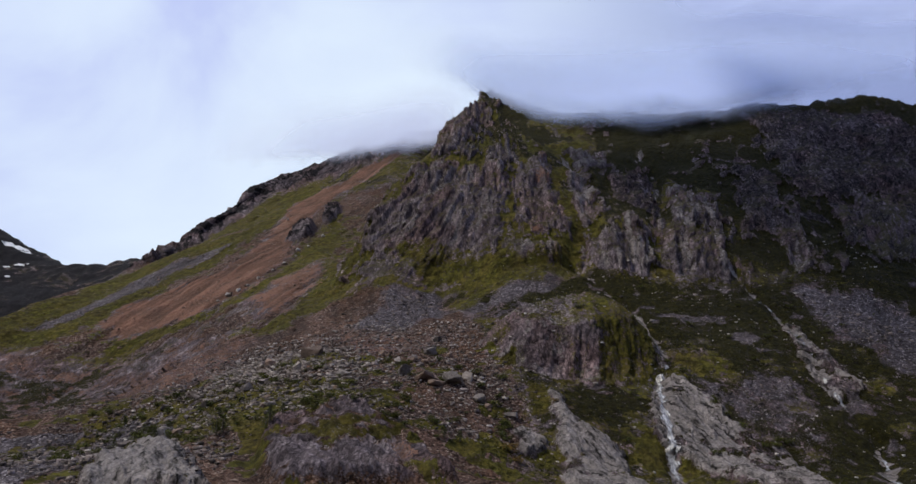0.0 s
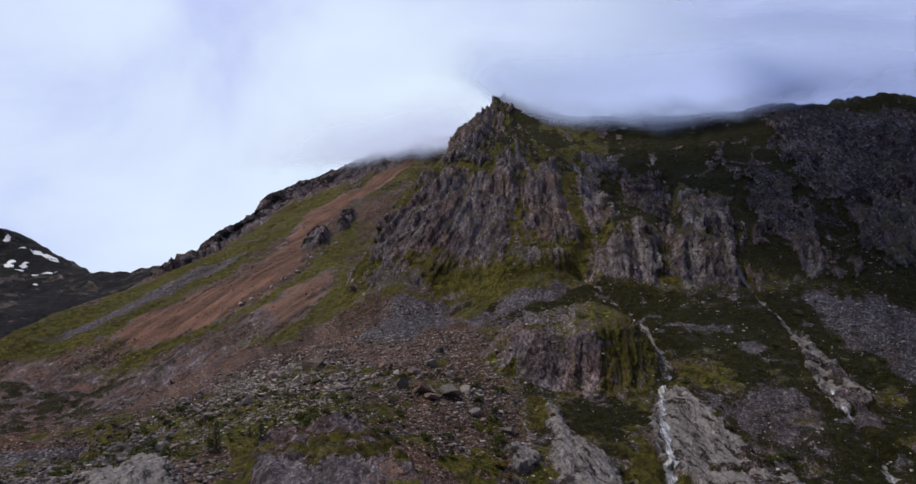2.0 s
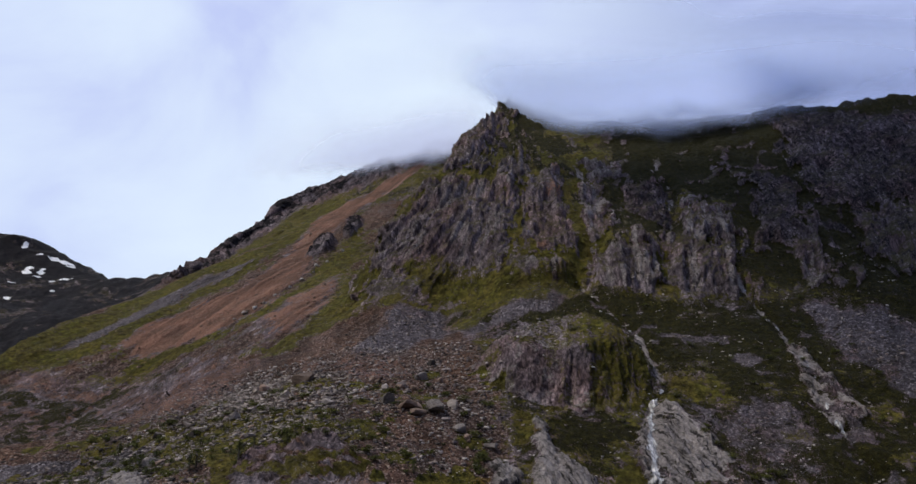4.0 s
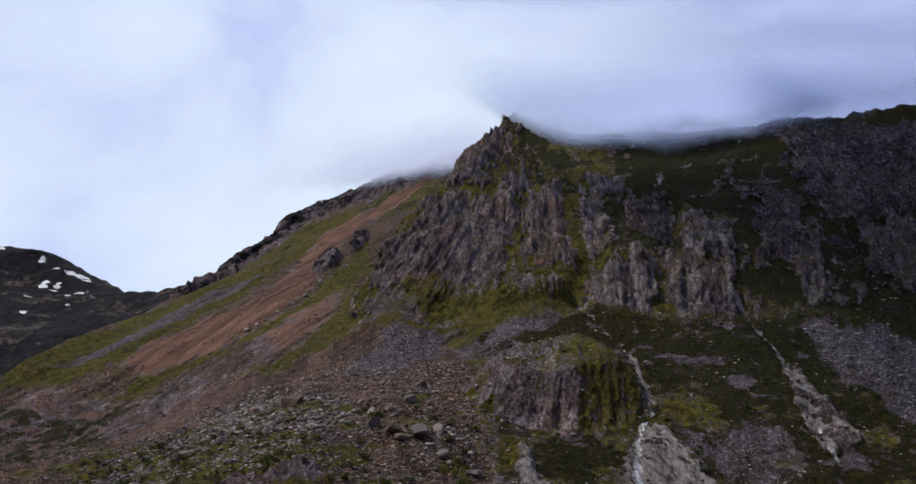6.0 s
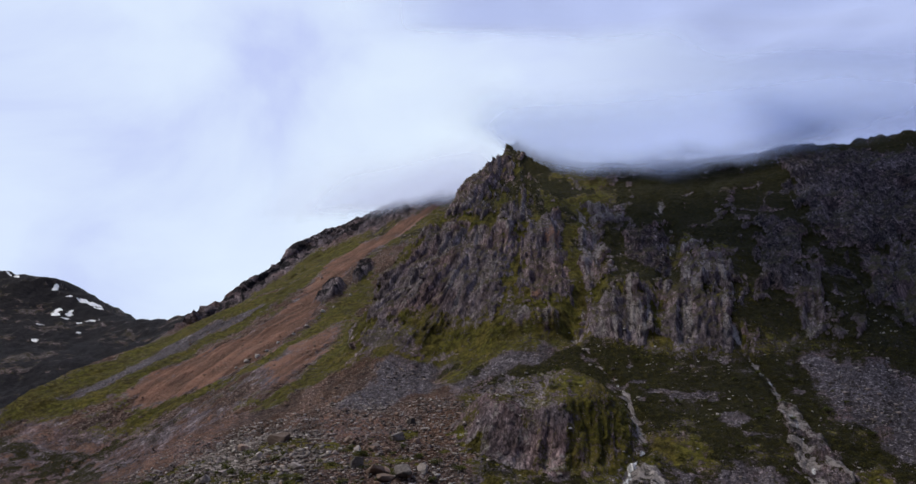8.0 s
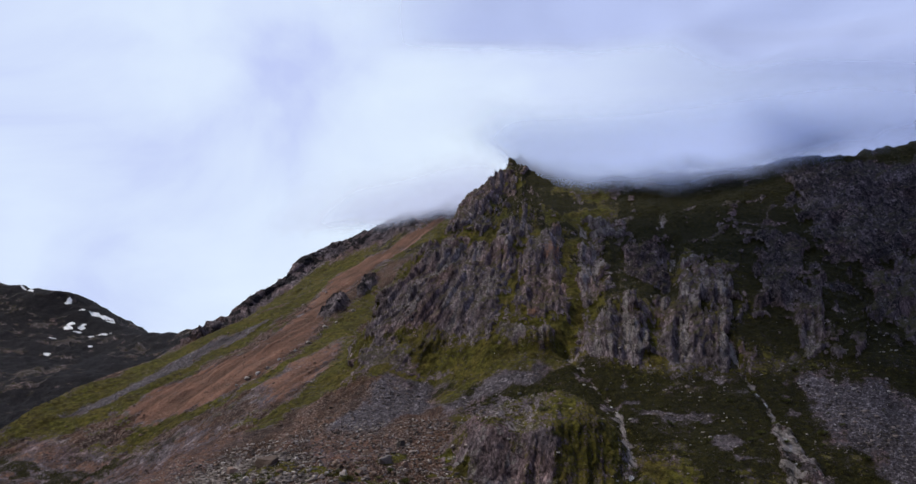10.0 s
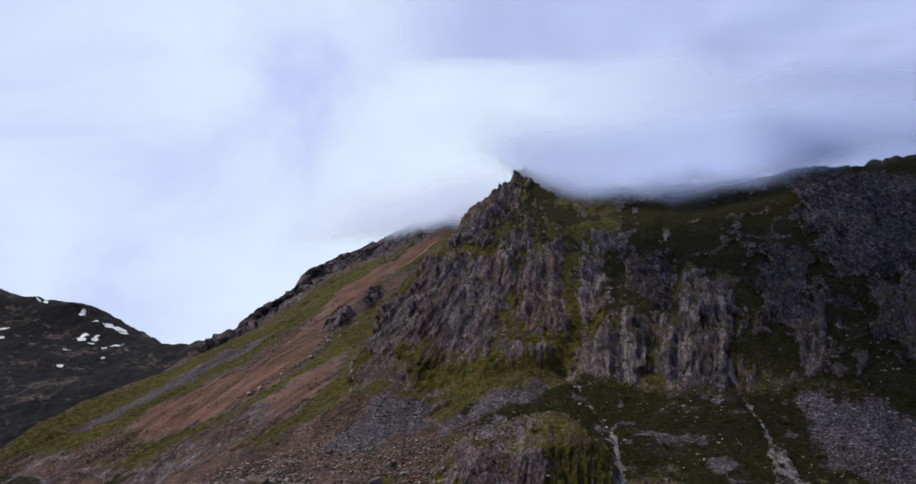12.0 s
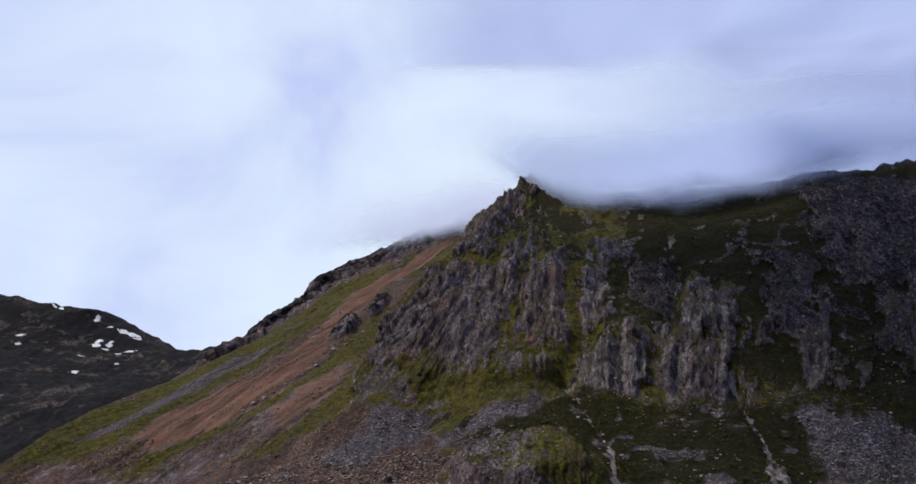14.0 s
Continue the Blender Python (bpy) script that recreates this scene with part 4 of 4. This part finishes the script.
def shade_cloud():
    """A cloud sheet added high over the right half of the wall to block the sun; its front lies above the view."""
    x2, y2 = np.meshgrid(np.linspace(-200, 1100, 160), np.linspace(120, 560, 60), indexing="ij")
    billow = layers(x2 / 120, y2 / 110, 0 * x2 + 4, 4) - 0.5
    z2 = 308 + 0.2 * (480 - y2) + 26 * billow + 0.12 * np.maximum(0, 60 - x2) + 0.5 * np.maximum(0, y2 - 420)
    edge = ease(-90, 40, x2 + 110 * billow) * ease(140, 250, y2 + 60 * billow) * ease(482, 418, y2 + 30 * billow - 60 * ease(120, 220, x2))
    ob = new("shade_cloud", sheet_mesh("shade_cloud", np.stack([x2, y2, z2], -1), np.ones((159, 59), bool), {"thick": 0.97 * edge}))
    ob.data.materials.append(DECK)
    return tagged(ob, "added grey cloud sheet that shades the right of the wall", "cloud")


# added only to keep direct sun off the right of the wall
shade_cloud()
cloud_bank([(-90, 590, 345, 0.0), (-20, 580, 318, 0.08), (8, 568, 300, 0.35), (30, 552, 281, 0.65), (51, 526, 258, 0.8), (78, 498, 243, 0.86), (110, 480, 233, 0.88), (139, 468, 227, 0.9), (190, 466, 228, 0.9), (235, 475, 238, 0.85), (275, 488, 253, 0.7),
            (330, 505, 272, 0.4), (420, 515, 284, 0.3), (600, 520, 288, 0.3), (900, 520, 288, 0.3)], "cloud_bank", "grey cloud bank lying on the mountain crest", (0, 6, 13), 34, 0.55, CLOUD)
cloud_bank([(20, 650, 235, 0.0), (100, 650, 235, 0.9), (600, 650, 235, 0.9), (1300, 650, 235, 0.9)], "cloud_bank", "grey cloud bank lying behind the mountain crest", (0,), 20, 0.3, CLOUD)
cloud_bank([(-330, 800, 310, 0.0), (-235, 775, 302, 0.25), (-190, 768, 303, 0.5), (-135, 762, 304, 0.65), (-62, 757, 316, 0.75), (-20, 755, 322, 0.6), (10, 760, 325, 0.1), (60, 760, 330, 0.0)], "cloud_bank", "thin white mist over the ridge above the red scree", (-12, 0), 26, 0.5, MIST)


# ---------------------------------------------------------------- water and snow
def draped(name, chosen, lift, material, label, category, **tags):
    quads = chosen[:-1, :-1] & chosen[1:, :-1] & chosen[:-1, 1:] & chosen[1:, 1:]
    if not quads.any():
        return None
    ob = new(name, sheet_mesh(name, pts + nrm * lift, quads, {}))
    ob.data.materials.append(material)
    return tagged(ob, label, category, **tags)


jag = layers(gx / 3, gy / 3, gz / 3, 3) - 0.5
draped("stream", off_line(STREAM_A, gx + 3 * wob, gy) + 3 * jag < np.interp(gy, [170, 195, 232, 250, 330], [0.6, 1.5, 0.9, -0.2, -0.5]), 0.25, WATER, "white mountain stream falling beside a pale slab", "stream", kind="structure")
draped("stream", off_line(STREAM_B, gx + 3 * wob, gy) + 3 * jag < np.interp(gy, [170, 195, 232, 250, 330], [0.7, 0.5, 0.1, 0.1, -0.3]), 0.25, WATER, "thin white stream in a stony gully", "stream", kind="structure")
SNOWS = [  # x, y, half length, half width, slant
    (-935, 1126, 17, 3, -0.4), (-908, 1114, 13, 3, -0.5), (-828, 1117, 12, 4, -0.9), (-794, 1109, 6, 5, 0.0), (-772, 1120, 13, 6, -0.3), (-752, 1124, 14, 7, -0.3), (-736, 1113, 10, 5, -0.8),
    (-774, 1062, 9, 4, -1.0), (-766, 1048, 9, 4, -0.4), (-753, 1066, 12, 4, -1.1), (-744, 1044, 9, 4, -0.6), (-702, 1055, 12, 6, 0.5), (-713, 1038, 12, 3, -0.6), (-681, 1087, 6, 3, -0.6),
    (-905, 1029, 10, 3, 0.1), (-882, 1002, 6, 3, 0.1), (-749, 995, 7, 3, 0.2), (-702, 930, 7, 3, -0.6), (-673, 986, 6, 3, -0.4), (-666, 770, 5, 3, 0.2)]
ragged = layers(gx / 7, gy / 7, gz / 7, 4, 0.6) - 0.5
for x0, y0, long, half, slant in SNOWS:
    c, s = math.cos(slant), math.sin(slant)
    u, v = (gx - x0) * c + (gy - y0) * s, (gy - y0) * c - (gx - x0) * s
    draped("snow_patch", (u / long) ** 2 + (v / half / 1.5) ** 2 + 3.0 * ragged < 1.15, 0.5, SNOW, "patch of old snow on the dark mountain side", "snow", group="snow patches on the far mountain")


# ---------------------------------------------------------------- loose stones, boulders, plants
def on_land(x, y):
    """The place and the normal of the land near (x, y)."""
    turn = np.degrees(np.arctan2(x - HUB[0], y - HUB[1]))
    col = np.clip(np.round((turn + 52) / 96 * (COLS - 1)).astype(int), 0, COLS - 1)
    far_off = np.hypot(x - HUB[0], y - HUB[1])
    row = np.array([np.searchsorted(rr[c], d) for c, d in zip(np.atleast_1d(col), np.atleast_1d(far_off))])
    row = np.clip(row, 1, ROWS_OUT - 2)
    p, n = pts[col, row].copy(), nrm[col, row]
    dx, dy = np.clip(x - gx[col, row], -1, 1), np.clip(y - gy[col, row], -1, 1)
    p[:, 0] += dx
    p[:, 1] += dy
    p[:, 2] -= (n[:, 0] * dx + n[:, 1] * dy) / np.maximum(n[:, 2], 0.3)
    return p, n, col, row


def rock_mesh(name, seed, detail, material):
    r = random.Random(seed)
    bm = bmesh.new()
    squash = Vector((r.uniform(0.9, 1.3), r.uniform(0.7, 1.0), r.uniform(0.6, 0.85)))
    for _ in range(8 + 3 * detail):
        q = Vector((r.uniform(-1, 1), r.uniform(-1, 1), r.uniform(-1, 1)))
        q /= max(abs(q.x), abs(q.y), abs(q.z)) ** 0.8 * q.length ** 0.25
        bm.verts.new((q.x * squash.x, q.y * squash.y, q.z * squash.z))
    bmesh.ops.convex_hull(bm, input=bm.verts[:])
    bmesh.ops.delete(bm, geom=[v for v in bm.verts if not v.link_faces], context="VERTS")
    bmesh.ops.bevel(bm, geom=bm.edges[:], offset=0.05, segments=1, affect="EDGES", clamp_overlap=True)
    bmesh.ops.triangulate(bm, faces=bm.faces[:])
    if detail > 2:
        bmesh.ops.subdivide_edges(bm, edges=bm.edges[:], cuts=2, use_grid_fill=True)
    for v in bm.verts:
        v.co += v.co.normalized() * (0.1 * noise.noise(v.co * 1.9 + Vector((seed, 0, 0))) + 0.05 * noise.noise(v.co * 5.5 + Vector((0, seed, 0))))
    mesh = bpy.data.meshes.new(name)
    bm.to_mesh(mesh)
    bm.free()
    mesh.materials.append(material)
    return mesh


STONES = [rock_mesh("boulder", 20 + k, 2, GREY_STONE if k % 3 else BROWN_STONE) for k in range(9)]
WHITE = [rock_mesh("boulder", 40 + k, 2, PALE_STONE) for k in range(3)]
FINE = [rock_mesh("boulder", 60 + k, 3, LIGHT_STONE if k else BROWN_STONE) for k in range(4)]


def boulder(x, y, size, mesh, spin, label, group, tall=1.0):
    (p,), (n,), _, _ = on_land(np.array([x]), np.array([y]))
    ob = new("boulder", mesh)
    ob.matrix_world = Matrix.LocRotScale(Vector(p) + Vector((0, 0, 0.4 * size)), Euler((0.3 * math.sin(spin * 3), 0.3 * math.cos(spin * 5), spin)), (1.3 * size, 1.3 * size, 1.3 * size * tall))
    return tagged(ob, label, "boulder", group=group)


BIG = [  # x, y, half size, mesh, height
    (-51, 238, 2.6, 0, 1.3), (-53, 225, 1.5, 1, 1.0), (-17, 215, 1.3, 2, 1.8), (-2, 212, 2.4, 3, 0.8), (-10, 242, 1.6, 1, 0.9), (3, 218, 1.2, 2, 1.2), (6, 203, 1.5, 3, 0.9),
    (-11, 212, 2.3, 0, 0.6), (-7, 209, 2.0, 0, 0.7), (15, 199, 1.4, 1, 0.8), (-20, 228, 1.3, 2, 1.0), (-36, 214, 1.4, 3, 0.9), (-66, 216, 1.5, 1, 0.8), (-84, 200, 1.7, 2, 0.9)]
for k, (x, y, size, which, tall) in enumerate(BIG):
    boulder(x, y, size, FINE[which], 1.7 * k, "large weathered brown boulder on the debris slope" if which == 0 else "large pale grey boulder lying on the debris slope", "large boulders on the debris slope", tall)
PALE = [(-146, 422, 1.6), (-141, 426, 1.7), (-137, 432, 1.1), (-150, 416, 1.0), (-133, 441, 1.2), (-128, 456, 1.0), (-124, 470, 1.3), (-120, 486, 1.0), (-122, 500, 1.4), (-117, 512, 1.1), (-160, 610, 1.2), (-112, 540, 1.2)]
for k, (x, y, size) in enumerate(PALE):
    boulder(x, y, 1.05 * size, WHITE[k % 3], 2.1 * k, "pale boulder on the grass strip beside red scree", "pale boulders beside the red scree")

dice = random.Random(5)
for k in range(230):
    y = dice.uniform(186, 268)
    x = dice.uniform(-95, 20) + (y - 225) * 0.25
    size = 0.28 + 0.3 * dice.random() + 0.9 * dice.random() ** 5
    boulder(x, y, size, STONES[dice.randrange(9)], dice.uniform(0, 6), "angular stone lying on the debris slope", "stones on the debris slope", dice.uniform(0.7, 1.1))

BLOCK_V = np.array([(a, b, c) for c in (-0.7, 0.7) for b in (-0.7, 0.7) for a in (-0.7, 0.7)]) * np.array([1.2, 0.8, 0.8])
BLOCK_F = np.array([(0, 2, 3, 1), (4, 5, 7, 6), (0, 1, 5, 4), (2, 6, 7, 3), (0, 4, 6, 2), (1, 3, 7, 5)])


def scatter(name, xs, ys, sizes, material, label, category, shape_v, shape_f, flat=(1, 1, 0.7), jitter=0.35, sink=0.15, seed=3):
    r = np.random.RandomState(seed)
    n = len(xs)
    p, _, _, _ = on_land(xs, ys)
    spin = r.uniform(0, 6.28, n)
    v = shape_v[None] * (1 + jitter * (r.rand(n, len(shape_v), 1) - 0.5) * 2) * r.uniform(0.65, 1.35, (n, 1, 3)) * np.array(flat)
    c, s = np.cos(spin)[:, None], np.sin(spin)[:, None]
    v = np.stack([v[..., 0] * c - v[..., 1] * s, v[..., 0] * s + v[..., 1] * c, v[..., 2]], -1) * sizes[:, None, None]
    v = v + p[:, None, :] + np.array([0, 0, 1.0]) * (sizes * sink)[:, None, None]
    f = shape_f[None] + (np.arange(n) * len(shape_v))[:, None, None]
    mesh = bpy.data.meshes.new(name)
    mesh.vertices.add(n * len(shape_v))
    mesh.vertices.foreach_set("co", v.astype(np.float32).ravel())
    k = shape_f.shape[1]
    mesh.loops.add(f.size)
    mesh.loops.foreach_set("vertex_index", f.astype(np.int32).ravel())
    mesh.polygons.add(f.size // k)
    mesh.polygons.foreach_set("loop_start", np.arange(0, f.size, k, dtype=np.int32))
    mesh.update(calc_edges=True)
    mesh.validate()
    mesh.materials.append(material)
    return tagged(new(name, mesh), label, category, kind="stuff")


def strewn(n, x0, x1, y0, y1, want, seed):
    """n places in a stretch of the plan, more of them where the cover named in want lies."""
    r = np.random.RandomState(seed)
    x, y = r.uniform(x0, x1, n * 3), r.uniform(y0, y1, n * 3)
    _, _, c, w = on_land(x, y)
    weight = sum(cover[key][c, w] * k for key, k in want.items()) * (layers(x / 14, y / 14, 0 * x + seed, 2) * 2.4 - 0.5)
    keep = np.where(r.rand(n * 3) < weight)[0][:n]
    return x[keep], y[keep], r.rand(len(keep))


x, y, q = strewn(9000, -100, 40, 178, 280, {"debris": 0.9, "grey": 1.0, "grass": 0.25, "red": 0.4}, 1)
scatter("scree_stones", x, y, 0.1 + 0.15 * q + 0.55 * q ** 8, GREY_STONE, "loose grey stones strewn over the debris slope", "stones", BLOCK_V, BLOCK_F)
x, y, q = strewn(9000, -92, -8, 185, 275, {"debris": 1.0, "grey": 1.0, "grass": 0.5, "red": 0.7}, 31)
among = np.random.RandomState(32).rand(len(x)) < ease(-9, 7, depth_in(STONE_FIELD, x, y))
scatter("light_stones", x[among], y[among], 0.16 + 0.25 * q[among] + 0.5 * q[among] ** 5, LIGHT_STONE, "field of light grey angular stones on the debris slope", "stones", BLOCK_V, BLOCK_F, seed=16)
x, y, q = strewn(2600, -110, 40, 178, 285, {"debris": 0.8, "grey": 1.0, "grass": 0.3, "red": 0.4}, 21)
scatter("pale_stones", x, y, 0.12 + 0.2 * q + 0.45 * q ** 6, PALE_STONE, "pale stones scattered over the debris slope", "stones", BLOCK_V, BLOCK_F, seed=14)
x, y, q = strewn(550, 20, 210, 180, 330, {"grass": 0.5, "heath_shade": 0.7, "grey": 1.0}, 22)
scatter("pale_stones", x, y, 0.14 + 0.2 * q + 0.5 * q ** 7, PALE_STONE, "pale stones lying on the grassy slope", "stones", BLOCK_V, BLOCK_F, seed=15)
x, y, q = strewn(8000, -150, -50, 135, 250, {"debris": 0.9, "grey": 1.0, "grass": 0.2}, 2)
scatter("talus_stones", x, y, 0.12 + 0.2 * q + 0.6 * q ** 7, GREY_STONE, "pale grey talus blocks at the slope's foot", "stones", BLOCK_V, BLOCK_F)
x, y, q = strewn(5000, -60, 230, 215, 340, {"grey": 1.0, "debris": 0.4, "grass": 0.04}, 4)
scatter("scree_stones", x, y, 0.14 + 0.22 * q + 0.6 * q ** 8, GREY_STONE, "grey scree stones below the rock wall", "stones", BLOCK_V, BLOCK_F)
x, y, q = strewn(3500, -270, -60, 300, 640, {"red": 0.35, "debris": 0.5, "grey": 0.6}, 6)
scatter("red_scree_stones", x, y, 0.2 + 0.25 * q + 0.8 * q ** 9, BROWN_STONE, "reddish brown stones strewn over the long scree", "stones", BLOCK_V, BLOCK_F)


# ---------------------------------------------------------------- plants
def leafy(name, dark, light):
    m, t, b = fresh(name)
    isle = t.nodes.new("ShaderNodeNewGeometry").outputs["Random Per Island"]
    info = t.nodes.new("ShaderNodeObjectInfo").outputs["Random"]
    tone = calc(t, "ADD", calc(t, "MULTIPLY", isle, 0.6), calc(t, "MULTIPLY", info, 0.4))
    t.links.new(ramp(t, tone, [(0.1, dark), (0.9, light)]), b.inputs["Base Color"])
    b.inputs["Roughness"].default_value = 0.8
    b.inputs["Specular IOR Level"].default_value = 0.2
    return m


LEAF = leafy("leaves", (0.025, 0.031, 0.006), (0.1, 0.108, 0.02))
NEEDLE = leafy("needles", (0.02, 0.028, 0.007), (0.075, 0.088, 0.018))
RUSSET = leafy("russet_leaves", (0.08, 0.05, 0.01), (0.2, 0.13, 0.025))
TUFT = leafy("tufts", (0.02, 0.022, 0.004), (0.08, 0.08, 0.014))
BARK, t, b = fresh("bark")
t.links.new(ramp(t, fuzz(t, place(t), 6, 4), [(0.3, (0.03, 0.024, 0.018)), (0.7, (0.11, 0.09, 0.07))]), b.inputs["Base Color"])


def spray(bm, r, centre, spread, count, size):
    for _ in range(count):
        c = Vector(centre) + Vector((r.gauss(0, 1), r.gauss(0, 1), r.gauss(0, 0.8))) * spread
        a = Vector((r.gauss(0, 1), r.gauss(0, 1), r.gauss(0, 0.6))).normalized() * size * r.uniform(0.6, 1.3)
        b2 = a.cross(Vector((r.gauss(0, 1), r.gauss(0, 1), r.gauss(0, 1)))).normalized() * size * r.uniform(0.25, 0.5)
        bm.faces.new([bm.verts.new(c + v) for v in (a, b2, -a, -b2)])


def stick(bm, a, b2, r0, r1, sides=5):
    a, b2 = Vector(a), Vector(b2)
    q = (b2 - a).to_track_quat("Z", "Y")
    rings = []
    for at_, rad in ((a, r0), (b2, r1)):
        rings.append([bm.verts.new(at_ + q @ Vector((rad * math.cos(k * 6.283 / sides), rad * math.sin(k * 6.283 / sides), 0))) for k in range(sides)])
    for k in range(sides):
        bm.faces.new([rings[0][k], rings[0][(k + 1) % sides], rings[1][(k + 1) % sides], rings[1][k]])


def part(name, bm, material, parent, label=""):
    mesh = bpy.data.meshes.new(name)
    bm.to_mesh(mesh)
    bm.free()
    mesh.materials.append(material)
    ob = new(name, mesh)
    ob.parent = parent
    return tagged(ob, label)


def shrub(seed, leaf, label):
    r = random.Random(seed)
    whole = new("shrub")
    wood, green = bmesh.new(), bmesh.new()
    for k in range(7):
        a = k * 0.9 + r.random()
        tip = Vector((math.cos(a) * r.uniform(0.2, 0.8), math.sin(a) * r.uniform(0.2, 0.8), r.uniform(0.45, 1.0)))
        stick(wood, (0, 0, -0.3), tip, 0.04, 0.012, 4)
        spray(green, r, tip * 0.95, 0.2, 22, 0.13)
        spray(green, r, tip * 0.55, 0.2, 12, 0.13)
    part("stem", wood, BARK, whole)
    part("foliage", green, leaf, whole)
    return tagged(whole, label, "shrub", group="shrubs among the stones")


def larch(seed):
    r = random.Random(seed)
    whole = new("larch_tree")
    wood, limbs, green = bmesh.new(), bmesh.new(), bmesh.new()
    stick(wood, (0, 0, -0.4), (0.02, 0, 0.55), 0.05, 0.034, 6)
    stick(wood, (0.02, 0, 0.55), (0, 0.01, 1.0), 0.034, 0.006, 6)
    for k in range(26):
        h = 0.12 + 0.85 * k / 26
        long = (0.30 * (1 - h) + 0.04) * r.uniform(0.7, 1.25)
        a = k * 2.4 + r.uniform(-0.4, 0.4)
        tip = Vector((math.cos(a) * long, math.sin(a) * long, h + r.uniform(-0.05, 0.03)))
        stick(limbs, (0, 0, h), tip, 0.01, 0.003, 3)
        for s in (0.45, 0.75, 1.0):
            spray(green, r, Vector((0, 0, h)).lerp(tip, s), 0.03, 6, 0.04)
    part("trunk", wood, BARK, whole)
    part("branch", limbs, BARK, whole)
    part("crown", green, NEEDLE, whole)
    return tagged(whole, "small dark green larch standing among stones", "tree", group="young larches")


def planted(thing, x, y, size, spin, wide=1.0):
    (p,), _, _, _ = on_land(np.array([x]), np.array([y]))
    ob = thing if thing.matrix_basis.translation.length == 0 else copy_thing(thing, Matrix())
    ob.matrix_basis = Matrix.LocRotScale(Vector(p), Euler((0, 0, spin)), (size * wide, size * wide, size))
    return ob


trees = [larch(k) for k in range(3)]
LARCHES = [(-59, 172, 5.2), (-62, 176, 3.8), (-48, 166, 4.4), (-50, 178, 3.2), (-43, 172, 3.0), (-81, 203, 3.6), (-92, 208, 3.4), (-104, 222, 3.0), (-110, 226, 2.6), (-70, 196, 3.0), (-88, 196, 3.2),
           (-98, 196, 3.4), (-30, 190, 2.6), (-1, 173, 3.6), (3, 178, 3.0), (-74, 178, 3.2), (-66, 186, 2.4), (-116, 216, 2.8), (-55, 184, 2.4), (-38, 182, 2.2)]
for k, (x, y, size) in enumerate(LARCHES):
    planted(trees[k % 3], x + 3 * math.sin(k * 7.1), y + 3 * math.cos(k * 3.3), size * 0.95, k * 1.3, 1.5)
bushes = [shrub(30 + k, LEAF, "low green shrub growing among the stones") for k in range(4)]
for k in range(240):
    x, y = dice.uniform(-125, 15), dice.uniform(160, 236)
    if y < 165 + 0.25 * abs(x + 40):
        continue
    planted(bushes[k % 4], x, y, dice.uniform(0.6, 1.9), dice.uniform(0, 6), 1.4)
for k in range(60):
    y = dice.uniform(190, 300)
    planted(bushes[k % 4], dice.uniform(24, 150), y, dice.uniform(0.7, 1.6), dice.uniform(0, 6), 1.4)
rust = shrub(51, RUSSET, "yellow brown shrub beside the pale slab")
for x, y, size in ((13, 178, 2.2), (29, 206, 1.2), (15, 175, 1.6)):
    planted(rust, x, y, size, x, 1.3)

TUFT_V = np.array([(math.cos(a) * k, math.sin(a) * k, h) for a in (0, 2.1, 4.2) for k, h in ((0.9, 0.0), (0.25, 0.9))] + [(0, 0, 0), (0.3, 0.3, 1.0)])
TUFT_F = np.array([(0, 1, 6), (2, 3, 6), (4, 5, 6), (0, 3, 7), (2, 5, 7), (4, 1, 7)])
x, y, q = strewn(13000, 5, 190, 165, 330, {"grass": 1.0, "heath_shade": 0.6}, 11)
scatter("grass_tufts", x, y, 0.2 + 0.4 * q, TUFT, "tussocks of dull green grass on the slope", "grass", TUFT_V, TUFT_F, (1, 1, 0.5), 0.3, 0.0, 8)
x, y, q = strewn(4500, -130, 20, 160, 250, {"grass": 1.0, "debris": 0.06}, 12)
scatter("grass_tufts", x, y, 0.12 + 0.3 * q, TUFT, "grass tussocks between the stones", "grass", TUFT_V, TUFT_F, (1, 1, 0.5), 0.3, 0.0, 9)
